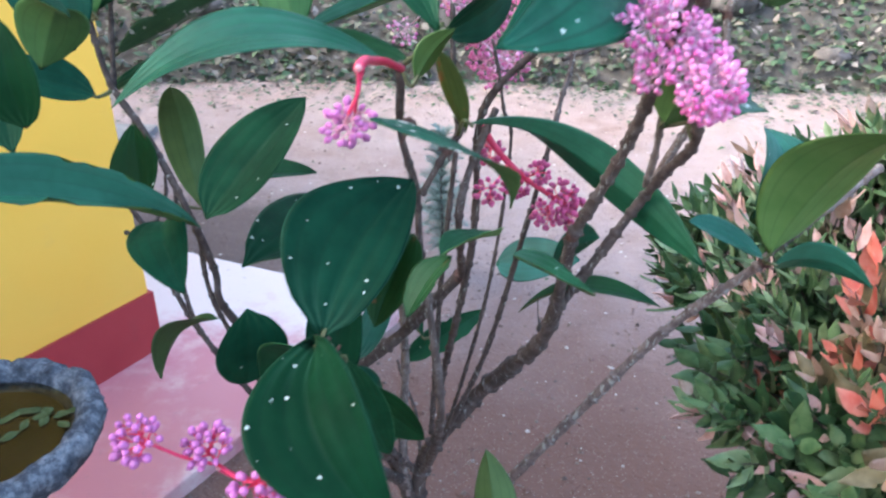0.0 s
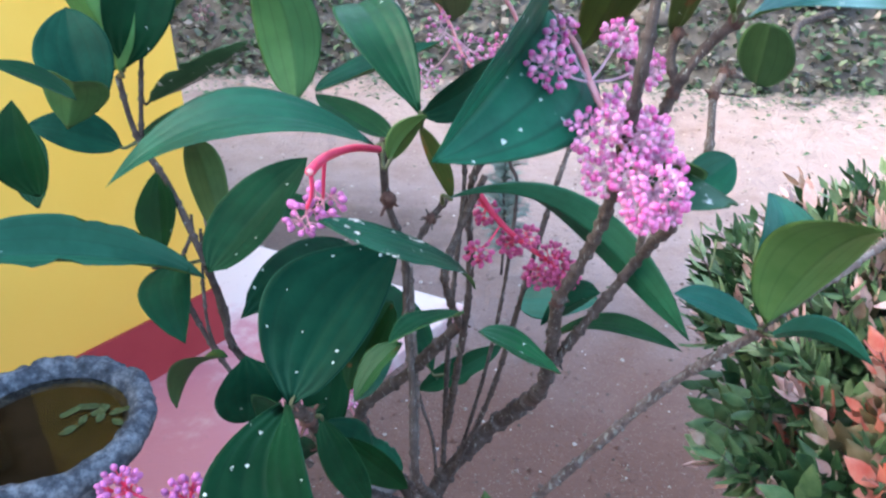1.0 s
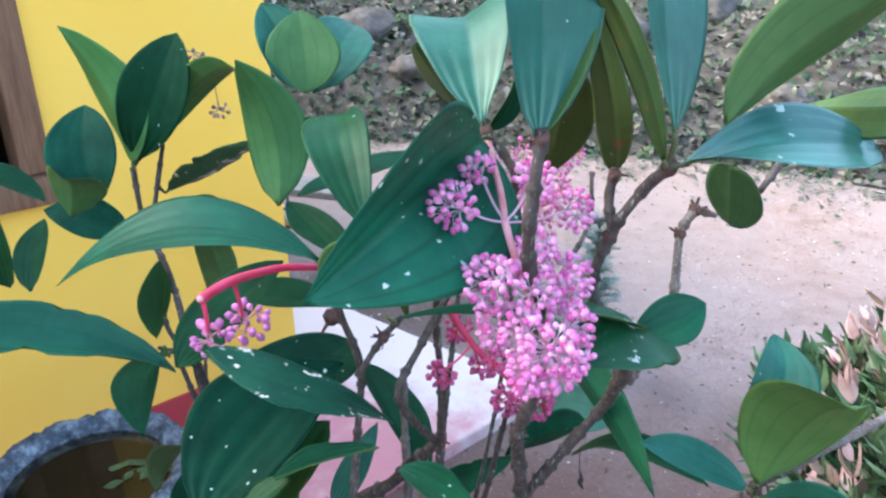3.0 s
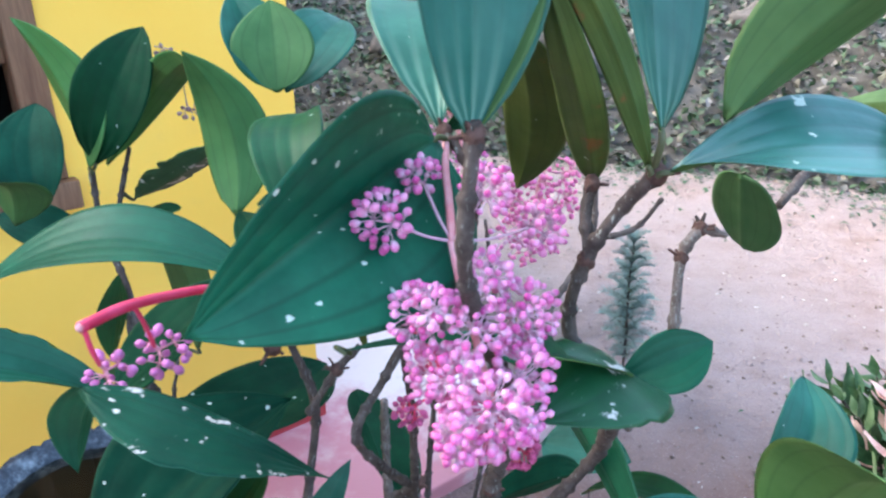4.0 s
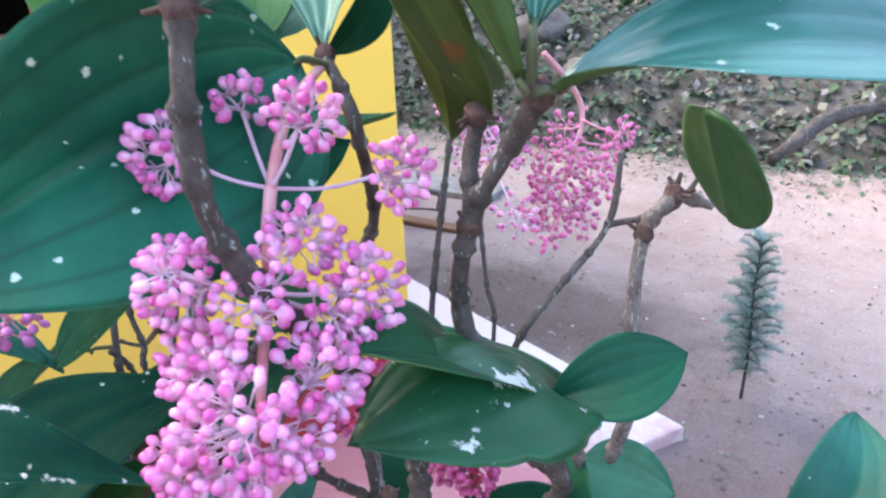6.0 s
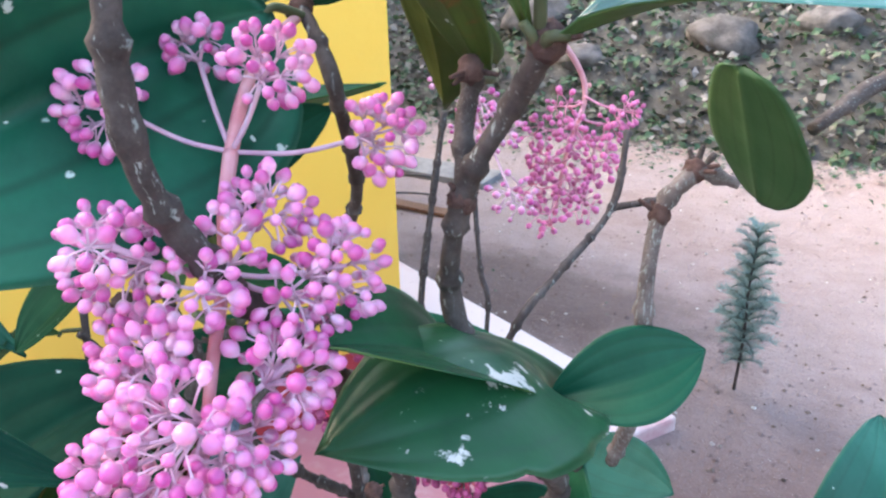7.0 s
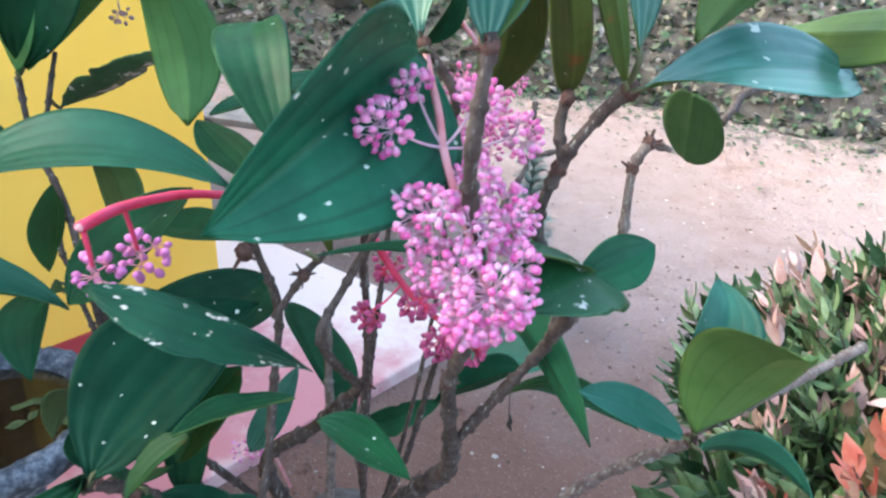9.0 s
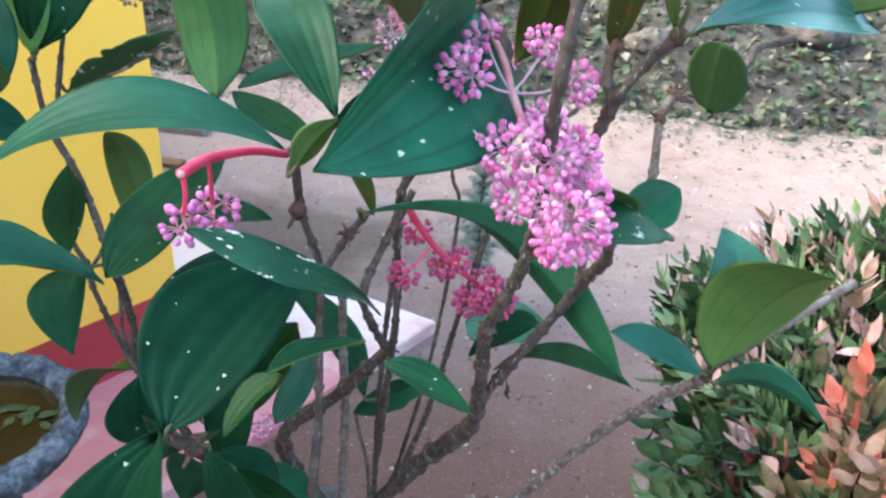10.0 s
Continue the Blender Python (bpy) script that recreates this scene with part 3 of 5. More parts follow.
for k, pts in enumerate((((-2.62, 4.25, 0.02), (-2.6, 4.33, 0.13), (-2.36, 4.45, 0.13), (-2.34, 4.42, 0.02)), ((-2.5, 4.05, 0.02), (-2.48, 4.1, 0.1), (-2.2, 4.22, 0.1), (-2.18, 4.2, 0.02)))):
    path = smooth_path(pts, 5)
    p = part("rod", tube(bmesh.new(), path, [0.008] * len(path), 6), METAL, bar_thing)
    p.location = -ORIGIN[bar_thing.name]
bm = bmesh.new()
box(bm, (-2.75, 4.12, 0.005), (-2.0, 4.22, 0.03))
bevel(bm, 0.005)
p = part("board", bm, WOOD, bar_thing, "grey weathered board")
p.location = -ORIGIN[bar_thing.name]


# ---- water bowl on its foot ----
def water_bowl(at, top):
    b = thing("bird_bath", at, "weathered blue-grey concrete bird bath with dark water", "bird bath")
    lobes = 11

    def wob(a, r, z):
        g = abs(math.sin(a * lobes / 2 + 0.4 * math.sin(a * 3)))
        k = max(0.0, min(1.0, (r - 0.165) / 0.03)) if z > -0.075 else 0
        return 1 - 0.030 * k * (1 - g) ** 7 + (0.030 * noise.noise((math.cos(a) * 3, math.sin(a) * 3, z * 20)) + 0.022 * noise.noise((math.cos(a) * 11, math.sin(a) * 11, z * 40))) * k

    def dip(a, r, z):
        if z < -0.06 or r < 0.17:
            return 0
        g = abs(math.sin(a * lobes / 2 + 0.4 * math.sin(a * 3)))
        return 0.008 * (1 - g) ** 7 + 0.009 * noise.noise((math.cos(a) * 5, math.sin(a) * 5, r * 30)) + 0.006 * noise.noise((math.cos(a) * 14, math.sin(a) * 14, r * 60))

    prof = [(0.06, -0.135), (0.12, -0.125), (0.17, -0.10), (0.205, -0.072), (0.223, -0.045), (0.228, -0.022), (0.222, -0.004), (0.208, 0.004), (0.192, 0.002), (0.178, -0.010), (0.168, -0.030), (0.155, -0.060), (0.13, -0.085), (0.08, -0.098), (0.02, -0.10)]
    part("bowl", lathe(bmesh.new(), prof, 160, wob, dip), CONCRETE, b, at=(at[0], at[1], top))
    foot = [(0.15, 0.06), (0.15, 0.10), (0.13, 0.115), (0.085, 0.14), (0.065, 0.22), (0.058, 0.36), (0.062, 0.52), (0.075, 0.60), (0.09, top - 0.13)]
    part("foot", lathe(bmesh.new(), foot, 40), CONCRETE, b, "pale grey concrete foot", at=(at[0], at[1], 0))
    bm = bmesh.new()
    bmesh.ops.create_circle(bm, cap_ends=True, segments=64, radius=0.160)
    part("silt", bm, SILT, b, "brown silt", at=(at[0], at[1], top - 0.058))
    bm = bmesh.new()
    bmesh.ops.create_circle(bm, cap_ends=True, segments=64, radius=0.169)
    w = part("water", bm, WATER, b, "still brown water", at=(at[0], at[1], top - 0.028))
    w.visible_shadow = False
    return b


BOWL = (-0.885, 1.043)
water_bowl((*BOWL, 0.06), 0.785)
rng = random.Random(12)
for k in range(11):
    x, y = BOWL[0] + 0.075 + rng.gauss(0, 0.030), BOWL[1] + 0.045 + rng.gauss(0, 0.035)
    if k == 10:
        x, y = BOWL[0] - 0.03, BOWL[1] - 0.12
    bm = bmesh.new()
    s = rng.uniform(0.010, 0.017)
    ring = [bm.verts.new((s * 1.5 * math.cos(a), s * (0.75 + 0.15 * math.sin(2 * a)) * math.sin(a), 0.0018 * math.sin(3 * a))) for a in (math.tau * i / 14 for i in range(14))]
    c = bm.verts.new((0, 0, 0.001))
    for i in range(14):
        bm.faces.new((c, ring[i], ring[(i + 1) % 14]))
    ob = part("floating_leaf", bm, POND_LEAF, at=(x, y, 0.785 - 0.0255))
    ob.matrix_basis = ob.matrix_basis @ Matrix.Rotation(rng.uniform(0, 6), 4, "Z")
    tagged(ob, "small pale green leaf floating on dark water", "leaf", "leaves on the water")


# ---- the flowering shrub ----
def profile(s, skew=0.85):
    return max(math.sin(math.pi * min(max(s, 0), 1) ** skew), 0) ** 0.75


def leaf_mesh(bm, axis, side, n, width, arch, fold=0.12, seed=0, blunt=False, skew=0.85, ragged=0.0, heart=0.0, sweep=0.0, asym=0.0, pleat=0.007, cols=20, rows=24, thick=0.0007):
    """A broad blade with a folded midrib, an arched length and pillows between its veins; top in slot 0, underside in slot 1."""
    L = axis.length
    uvl = bm.loops.layers.uv.new("uv")
    top, low = [], []
    uvs = {}
    rng = random.Random(seed)
    ph = rng.uniform(0, 6)
    for j in range(rows + 1):
        s = j / rows
        s = s ** 0.95
        w = (math.sqrt(max(0, 1 - (2 * s - 1) ** 2)) if blunt else profile(s, skew)) * width / 2
        if s < 0.06 and not blunt:
            w = max(w * 0.8, 0.0012)
        if s > 0.93 and not blunt:
            w *= 1 - 0.35 * (s - 0.93) / 0.07
        w = max(w, 0.0006)
        mid = axis * s + (n * arch + side * sweep) * (4 * s * (1 - s) * L)
        tr, lr = [], []
        for i in range(cols + 1):
            u = 2 * i / cols - 1
            a = abs(u)
            lift = fold * width * a ** 1.15 * profile(s)
            pillow = pleat * width * profile(s) * abs(math.sin(math.pi * a / 0.38)) ** 0.8 * (1 - a * 0.5)
            wave = 0.018 * width * a * a * math.sin(s * 9 + ph + (2 if u > 0 else 0)) + 0.006 * L * noise.noise((s * 3 + ph, u * 1.5, seed * 1.7))
            bite = 1 - ragged * max(0, noise.noise((s * 11, u * 0.6 + seed, 4.0)) * 1.6 + 0.1) * a ** 3 if ragged else 1
            q = mid + side * (u * w * bite * (1 - asym if u > 0 else 1 + asym)) + n * (lift + pillow + wave) - axis * (heart * a ** 1.4 * max(0.0, 1 - 1.6 * s) ** 1.5)
            vt = bm.verts.new(q)
            edge = i in (0, cols) or j in (0, rows)
            vl = vt if edge else bm.verts.new(q - n * thick * (1 + 1.5 * (1 - a) ** 8))
            uvs[vt] = uvs[vl] = ((u + 1) / 2, s)
            tr.append(vt)
            lr.append(vl)
        top.append(tr)
        low.append(lr)
    for j in range(rows):
        for i in range(cols):
            for layer, k in ((top, 0), (low, 1)):
                q = (layer[j][i], layer[j][i + 1], layer[j + 1][i + 1], layer[j + 1][i])
                f = bm.faces.new(q if k == 0 else q[::-1])
                f.material_index = k
                for lp in f.loops:
                    lp[uvl].uv = uvs[lp.vert]


def leaf(plant, base, tip, width, roll, arch, top=None, under=None, fold=0.16, label="", blunt=False, skew=0.85, ragged=0.0, heart=0.0, sweep=0.0, asym=0.0, pleat=0.007):
    """A leaf from its base to its tip. roll: degrees by which the blade is turned about its length from lying flat."""
    B, T = Vector(base), Vector(tip)
    ax = T - B
    a = ax.normalized()
    side = a.cross(Vector((0, 0, 1)))
    side = side.normalized() if side.length > 0.05 else Vector((1, 0, 0))
    n = side.cross(a)
    side = side * math.cos(radians(roll)) + n * math.sin(radians(roll))
    n = side.cross(a)
    bm = bmesh.new()
    leaf_mesh(bm, ax, side, n, width, arch, fold, seed=int(abs(base[0] * 7919 + base[2] * 104729)) % 1000, blunt=blunt, skew=skew, ragged=ragged, heart=heart, sweep=sweep, asym=asym, pleat=pleat)
    ob = part("leaf", bm, [top or LEAF_TOP, under or LEAF_UNDER], plant, label, at=base)
    LEAF_FEET.append((ob, B, a))
    return ob


STEM_POINTS, LEAF_FEET = [], []


def branch(plant, pts, r0, r1, name="branch", mat=None, nodes=True, label="", gap=0.031):
    """A tapering branch with ringed nodes along it."""
    path = smooth_path(pts, 8)
    run, radii = 0.0, []
    total = sum((b - a).length for a, b in zip(path, path[1:]))
    fine = [path[0]]
    for a, b in zip(path, path[1:]):
        k = max(1, int((b - a).length / 0.0022))
        fine += [a.lerp(b, (i + 1) / k) for i in range(k)]
    ph = random.Random(int(abs(pts[0][0]) * 9973)).uniform(0, gap)
    for i, q in enumerate(fine):
        if i:
            run += (q - fine[i - 1]).length
        r = r0 + (r1 - r0) * run / total
        if nodes:
            d = abs((run + ph) % gap - gap / 2)
            r *= 0.94 + 0.34 * math.exp(-(d / 0.0024) ** 2) - 0.10 * math.exp(-((d - 0.005) / 0.002) ** 2) + 0.10 * math.cos((run + ph) / gap * math.tau / 2.0)
        r *= 1 + 0.05 * noise.noise(q * 45)
        radii.append(r)
    if name in ("branch", "trunk"):
        STEM_POINTS.extend(fine[::3])
    bm = tube(bmesh.new(), [q - fine[0] for q in fine], radii, 9)
    return part(name, bm, mat or BARK, plant, label, at=fine[0])


BUD_MESH = {}


def bud_mesh(kind, mat):
    if kind not in BUD_MESH:
        bm = bmesh.new()
        bmesh.ops.create_uvsphere(bm, u_segments=10, v_segments=8, radius=1)
        for v in bm.verts:
            z = v.co.z
            k = 1 - 0.12 * max(z, 0) ** 2 - 0.28 * max(-z, 0)
            v.co.x *= k * 0.92
            v.co.y *= k * 0.92
            v.co.z = z * 1.08
        BUD_MESH[kind] = mesh_of(bm, kind, mat)
    return BUD_MESH[kind]


def cluster(panicle, root, centre, count, spread_, r, bud="bud_pink", stalk=None, seed=0):
    """A bunch of buds: a stalk from the root forks into short arms, and each arm ends in a few pedicels with round buds."""
    mats = {"bud_pink": BUD, "bud_deep": BUD_DEEP, "bud_purple": BUD_PURPLE, "bud_dried": DRIED, "bud_rose": BUD_ROSE}
    me = bud_mesh(bud, mats[bud])
    rng = random.Random(seed)
    root, centre = Vector(root), Vector(centre)
    way = (centre - root).normalized() if (centre - root).length > 1e-4 else Vector((0, 0, -1))
    turn = way.to_track_quat("Z", "Y")
    hub = centre - way * spread_ * 0.55
    bm = bmesh.new()
    if (hub - root).length > 0.004:
        bend = (root + hub) / 2 + Vector((0, 0, -0.06)) * (hub - root).length
        path = smooth_path([root, bend, hub], 4)
        tube(bm, [q - hub for q in path], [r * 0.40] * len(path), 6)
    golden = math.pi * (3 - math.sqrt(5))

    def on_ball(k, n, low):
        z = 1 - low * (k + 0.5) / n
        a = golden * k + rng.uniform(-0.35, 0.35)
        s = math.sqrt(max(0, 1 - z * z))
        return turn @ Vector((s * math.cos(a), s * math.sin(a), z))

    arms = max(3, count // 5)
    forks = []
    for k in range(arms):
        f = hub + way * spread_ * 0.30 + on_ball(k, arms, 1.5) * spread_ * rng.uniform(0.42, 0.62)
        tube(bm, [Vector((0, 0, 0)), (f - hub) * 0.55 + way * spread_ * 0.05, f - hub], [r * 0.30, r * 0.25, r * 0.22], 5)
        forks.append(f)
    for k in range(count):
        q = on_ball(k, count, 1.62)
        p = hub + way * spread_ * 0.42 + q * spread_ * rng.choice((1.0, 0.92, 0.8, 1.06, 0.97)) * rng.uniform(0.92, 1.06)
        f = min(forks, key=lambda v: (v - p).length)
        tube(bm, [f - hub, (f + p) / 2 - hub + Vector((0, 0, 0.0005)), p - hub], [r * 0.17, r * 0.15, r * 0.19], 4)
        d = ((p - f).normalized() + q * 0.6 + Vector((rng.gauss(0, 0.25), rng.gauss(0, 0.25), rng.gauss(0, 0.25)))).normalized()
        s = r * (rng.uniform(0.82, 1.12) if rng.random() < 0.85 else rng.uniform(1.15, 1.4))
        place(new("bud", me), Matrix.LocRotScale(p, d.to_track_quat("Z", "Y"), (s, s, s * rng.uniform(0.92, 1.15))), panicle)
    part("pedicel", bm, stalk or PEDICEL, panicle, at=hub)


PLANT_AT = (-0.01, 0.83, 0.0)
shrub = thing("flowering_shrub", PLANT_AT, "tall broad-leaved shrub with pink hanging flower panicles, on bare earth", "shrub")

# stems
branch(shrub, [(-0.010, 0.830, -0.020), (-0.020, 0.830, 0.350), (-0.020, 0.820, 0.700), (-0.026, 0.804, 0.927), (0.046, 0.817, 1.054), (0.095, 0.775, 1.147)], 0.0190, 0.0115, "trunk", gap=0.05)
branch(shrub, [(0.095, 0.775, 1.147), (0.127, 0.692, 1.262), (0.132, 0.617, 1.426)], 0.0115, 0.0062, gap=0.05)
branch(shrub, [(0.132, 0.617, 1.426), (0.160, 0.570, 1.532), (0.164, 0.495, 1.635), (0.164, 0.468, 1.678), (0.166, 0.461, 1.713), (0.169, 0.463, 1.748), (0.168, 0.462, 1.757)], 0.0064, 0.0041, gap=0.024)
branch(shrub, [(0.132, 0.666, 1.309), (0.175, 0.662, 1.390), (0.205, 0.665, 1.441), (0.216, 0.631, 1.488), (0.223, 0.579, 1.543), (0.195, 0.572, 1.603), (0.204, 0.564, 1.656), (0.224, 0.565, 1.693), (0.239, 0.555, 1.713)], 0.0062, 0.0042, gap=0.026)
branch(shrub, [(0.205, 0.563, 1.661), (0.200, 0.573, 1.681), (0.202, 0.577, 1.699)], 0.0040, 0.0036, gap=0.024)
branch(shrub, [(0.211, 0.690, 1.427), (0.213, 0.664, 1.490), (0.205, 0.631, 1.549)], 0.0042, 0.0036, mat=BARK_PALE)
branch(shrub, [(0.000, 0.780, 1.100), (0.020, 0.720, 1.250), (0.034, 0.689, 1.359), (0.038, 0.678, 1.432), (0.041, 0.664, 1.536), (0.096, 0.636, 1.613), (0.128, 0.590, 1.677), (0.118, 0.592, 1.701), (0.100, 0.602, 1.715)], 0.0048, 0.0036)
branch(shrub, [(-0.026, 0.804, 0.927), (-0.010, 0.700, 1.050), (0.007, 0.496, 1.293), (-0.003, 0.540, 1.362), (-0.016, 0.587, 1.415), (-0.022, 0.614, 1.471), (-0.035, 0.607, 1.528), (-0.034, 0.592, 1.573), (-0.032, 0.585, 1.600)], 0.0050, 0.0038, gap=0.045)
branch(shrub, [(-0.016, 0.594, 1.475), (0.007, 0.605, 1.515), (0.022, 0.617, 1.533)], 0.0036, 0.0032)
branch(shrub, [(0.023, 0.720, 1.319), (-0.045, 0.741, 1.223), (-0.116, 0.745, 1.134), (-0.060, 0.790, 0.950), (-0.020, 0.815, 0.800)], 0.0078, 0.0120, gap=0.050)
branch(shrub, [(0.053, 0.657, 1.540), (0.031, 0.636, 1.491), (0.020, 0.605, 1.457), (0.022, 0.640, 1.400), (0.026, 0.700, 1.330)], 0.0040, 0.0044)
branch(shrub, [(-0.025, 0.850, 0.860), (-0.036, 0.886, 0.965), (-0.058, 0.917, 1.012), (-0.069, 0.934, 1.041)], 0.0034, 0.0028)
branch(shrub, [(-0.026, 0.804, 0.927), (-0.140, 0.720, 1.120), (-0.226, 0.646, 1.302), (-0.242, 0.658, 1.355), (-0.274, 0.683, 1.422), (-0.316, 0.720, 1.481), (-0.353, 0.736, 1.535), (-0.371, 0.753, 1.597)], 0.0058, 0.0036, gap=0.045)
branch(shrub, [(-0.360, 0.757, 1.524), (-0.368, 0.796, 1.584), (-0.370, 0.812, 1.610)], 0.0034, 0.0030)
branch(shrub, [(-0.200, 0.700, 1.120), (-0.264, 0.706, 1.279), (-0.265, 0.689, 1.372), (-0.262, 0.668, 1.411)], 0.0036, 0.0030)
branch(shrub, [(0.262, 0.660, 1.648), (0.253, 0.645, 1.631), (0.254, 0.633, 1.585), (0.252, 0.665, 1.545), (0.225, 0.700, 1.450)], 0.0040, 0.0046, gap=0.050, mat=BARK_PALE)
branch(shrub, [(0.262, 0.659, 1.649), (0.279, 0.666, 1.643)], 0.0036, 0.0028, mat=BARK_PALE)
branch(shrub, [(0.306, 0.639, 1.676), (0.314, 0.659, 1.682), (0.325, 0.686, 1.687), (0.360, 0.720, 1.690)], 0.0030, 0.0038)
branch(shrub, [(0.150, 0.911, 1.593), (0.155, 0.872, 1.543), (0.138, 0.817, 1.507), (0.124, 0.769, 1.476), (0.100, 0.740, 1.380), (0.060, 0.760, 1.180), (0.000, 0.800, 0.980)], 0.0030, 0.0042)
branch(shrub, [(0.147, 0.898, 1.532), (0.192, 0.913, 1.547), (0.217, 0.917, 1.582)], 0.0036, 0.0024)
branch(shrub, [(-0.020, 0.820, 0.720), (0.075, 0.790, 0.885), (0.190, 0.765, 1.080), (0.275, 0.730, 1.240), (0.350, 0.672, 1.372)], 0.0085, 0.0060, gap=0.050, mat=BARK_PALE)
branch(shrub, [(0.352, 0.680, 1.372), (0.418, 0.699, 1.426), (0.491, 0.753, 1.452)], 0.0045, 0.0050, mat=BARK_PALE)
branch(shrub, [(-0.200, 0.760, 1.020), (-0.300, 0.750, 1.200), (-0.344, 0.751, 1.318), (-0.352, 0.760, 1.345), (-0.371, 0.764, 1.379), (-0.381, 0.775, 1.413)], 0.0042, 0.0036)
branch(shrub, [(-0.352, 0.760, 1.345), (-0.366, 0.752, 1.348), (-0.376, 0.747, 1.352)], 0.0030, 0.0022)
branch(shrub, [(-0.352, 0.760, 1.345), (-0.343, 0.773, 1.362), (-0.336, 0.788, 1.383), (-0.337, 0.798, 1.405)], 0.0030, 0.0022)
branch(shrub, [(-0.270, 0.750, 1.140), (-0.310, 0.745, 1.240), (-0.321, 0.765, 1.317), (-0.322, 0.774, 1.336), (-0.324, 0.785, 1.361), (-0.327, 0.796, 1.386)], 0.0030, 0.0024)
branch(shrub, [(-0.052, 0.800, 1.349), (-0.050, 0.795, 1.250), (-0.046, 0.790, 1.144), (-0.050, 0.790, 0.957), (-0.030, 0.810, 0.800)], 0.0050, 0.0078, gap=0.04, mat=BARK_PALE)
branch(shrub, [(-0.084, 0.432, 1.420), (-0.087, 0.475, 1.373), (-0.100, 0.550, 1.267), (-0.096, 0.660, 1.091), (-0.055, 0.785, 0.930)], 0.0050, 0.0075, gap=0.03)
branch(shrub, [(0.008, 0.865, 1.602), (0.010, 0.845, 1.547), (0.014, 0.824, 1.498), (0.016, 0.809, 1.447), (0.000, 0.800, 1.250), (-0.010, 0.810, 1.000)], 0.0030, 0.0044)
branch(shrub, [(0.055, 0.831, 1.569), (0.064, 0.820, 1.532), (0.071, 0.815, 1.491), (0.081, 0.807, 1.446), (0.060, 0.790, 1.250), (0.010, 0.805, 1.000)], 0.0020, 0.0032)


def knob(at, r, name="node"):
    """A swollen joint with the scars of fallen leaves."""
    bm = bmesh.new()
    bmesh.ops.create_icosphere(bm, subdivisions=3, radius=r)
    for v in bm.verts:
        n = v.co.normalized()
        v.co *= 1 + 0.28 * noise.noise(n * 2.6 + Vector(at) * 40)
        v.co.z *= 1.15
    part(name, bm, SCAR, shrub, "reddish-brown scarred joint", at=at)


for at, r in (((0.169, 0.463, 1.751), 0.0062), ((0.239, 0.555, 1.714), 0.0068), ((0.101, 0.602, 1.715), 0.0058), ((0.203, 0.572, 1.700), 0.0052), ((0.262, 0.660, 1.648), 0.0058),
              ((0.253, 0.645, 1.631), 0.0054), ((0.204, 0.564, 1.656), 0.0062), ((0.007, 0.605, 1.515), 0.0062), ((-0.033, 0.592, 1.590), 0.0055), ((0.350, 0.672, 1.372), 0.0075), ((-0.085, 0.438, 1.420), 0.0065), ((0.132, 0.617, 1.426), 0.0078), ((-0.087, 0.475, 1.373), 0.0095), ((-0.1, 0.55, 1.267), 0.0105), ((-0.026, 0.570, 1.549), 0.0080), ((0.023, 0.720, 1.319), 0.0085), ((-0.116, 0.745, 1.134), 0.0110)):
    knob(at, r * 0.86)
    rng = random.Random(int(at[0] * 1000))
    for _ in range(3):
        d = Vector((rng.gauss(0, 1), rng.gauss(0, 1), rng.gauss(0, 0.7))).normalized() * rng.uniform(1.3, 2.1) * r
        branch(shrub, [at, Vector(at) + d * 0.6, Vector(at) + d], r * 0.30, r * 0.14, "spur", SCAR, False)
for d in ((0.002, 0.001, 0.009), (-0.004, 0.002, 0.006)):
    p0 = Vector((0.262, 0.660, 1.650))
    branch(shrub, [p0, p0 + Vector(d) * 0.6, p0 + Vector(d)], 0.0018, 0.0010, "spur", None, False)
p0 = Vector((0.007, 0.605, 1.515))
for d in ((0.008, -0.004, 0.005), (-0.008, -0.006, 0.002), (0.002, -0.008, -0.006), (-0.004, -0.003, 0.010)):
    branch(shrub, [p0, p0 + Vector(d) * 0.7, p0 + Vector(d) * 1.2], 0.0014, 0.0006, "spur", None, False)

# leaves
leaf(shrub, (-0.039, 0.582, 1.594), (-0.243, 0.494, 1.582), 0.070, 15, 0.16, top=LEAF_FEW, fold=0.09, skew=0.95, sweep=0.09, asym=-0.03)
leaf(shrub, (0.104, 0.580, 1.715), (0.037, 0.414, 1.650), 0.115, 73, 0.09, top=LEAF_SPOT, pleat=0.026, fold=0.31, skew=0.71, sweep=0.04, asym=0.13)
leaf(shrub, (-0.083, 0.435, 1.427), (-0.023, 0.582, 1.495), 0.098, 338, 0.03, top=LEAF_SHADED, pleat=0.030, under=LEAF_SHADED, fold=0.12, skew=0.85, heart=0.03, sweep=-0.07, asym=0.22)
leaf(shrub, (-0.089, 0.431, 1.416), (-0.020, 0.316, 1.346), 0.082, 341, 0.21, top=LEAF_SHADED, under=LEAF_SHADED, pleat=0.02, fold=0.24, skew=0.92, heart=0.08, sweep=0.15, asym=-0.06)
leaf(shrub, (0.059, 0.499, 1.506), (-0.040, 0.412, 1.605), 0.064, 4, 0.11, top=LEAF_WORN, fold=0.02, skew=2.00, ragged=0.10, sweep=-0.16, asym=0.30)
leaf(shrub, (-0.230, 0.604, 1.432), (-0.402, 0.432, 1.528), 0.068, 23, 0.02, top=LEAF_SOFT, fold=0.29, skew=1.07, ragged=0.30, sweep=0.08, asym=-0.00)
leaf(shrub, (-0.219, 0.592, 1.446), (-0.134, 0.678, 1.541), 0.074, 340, 0.02)
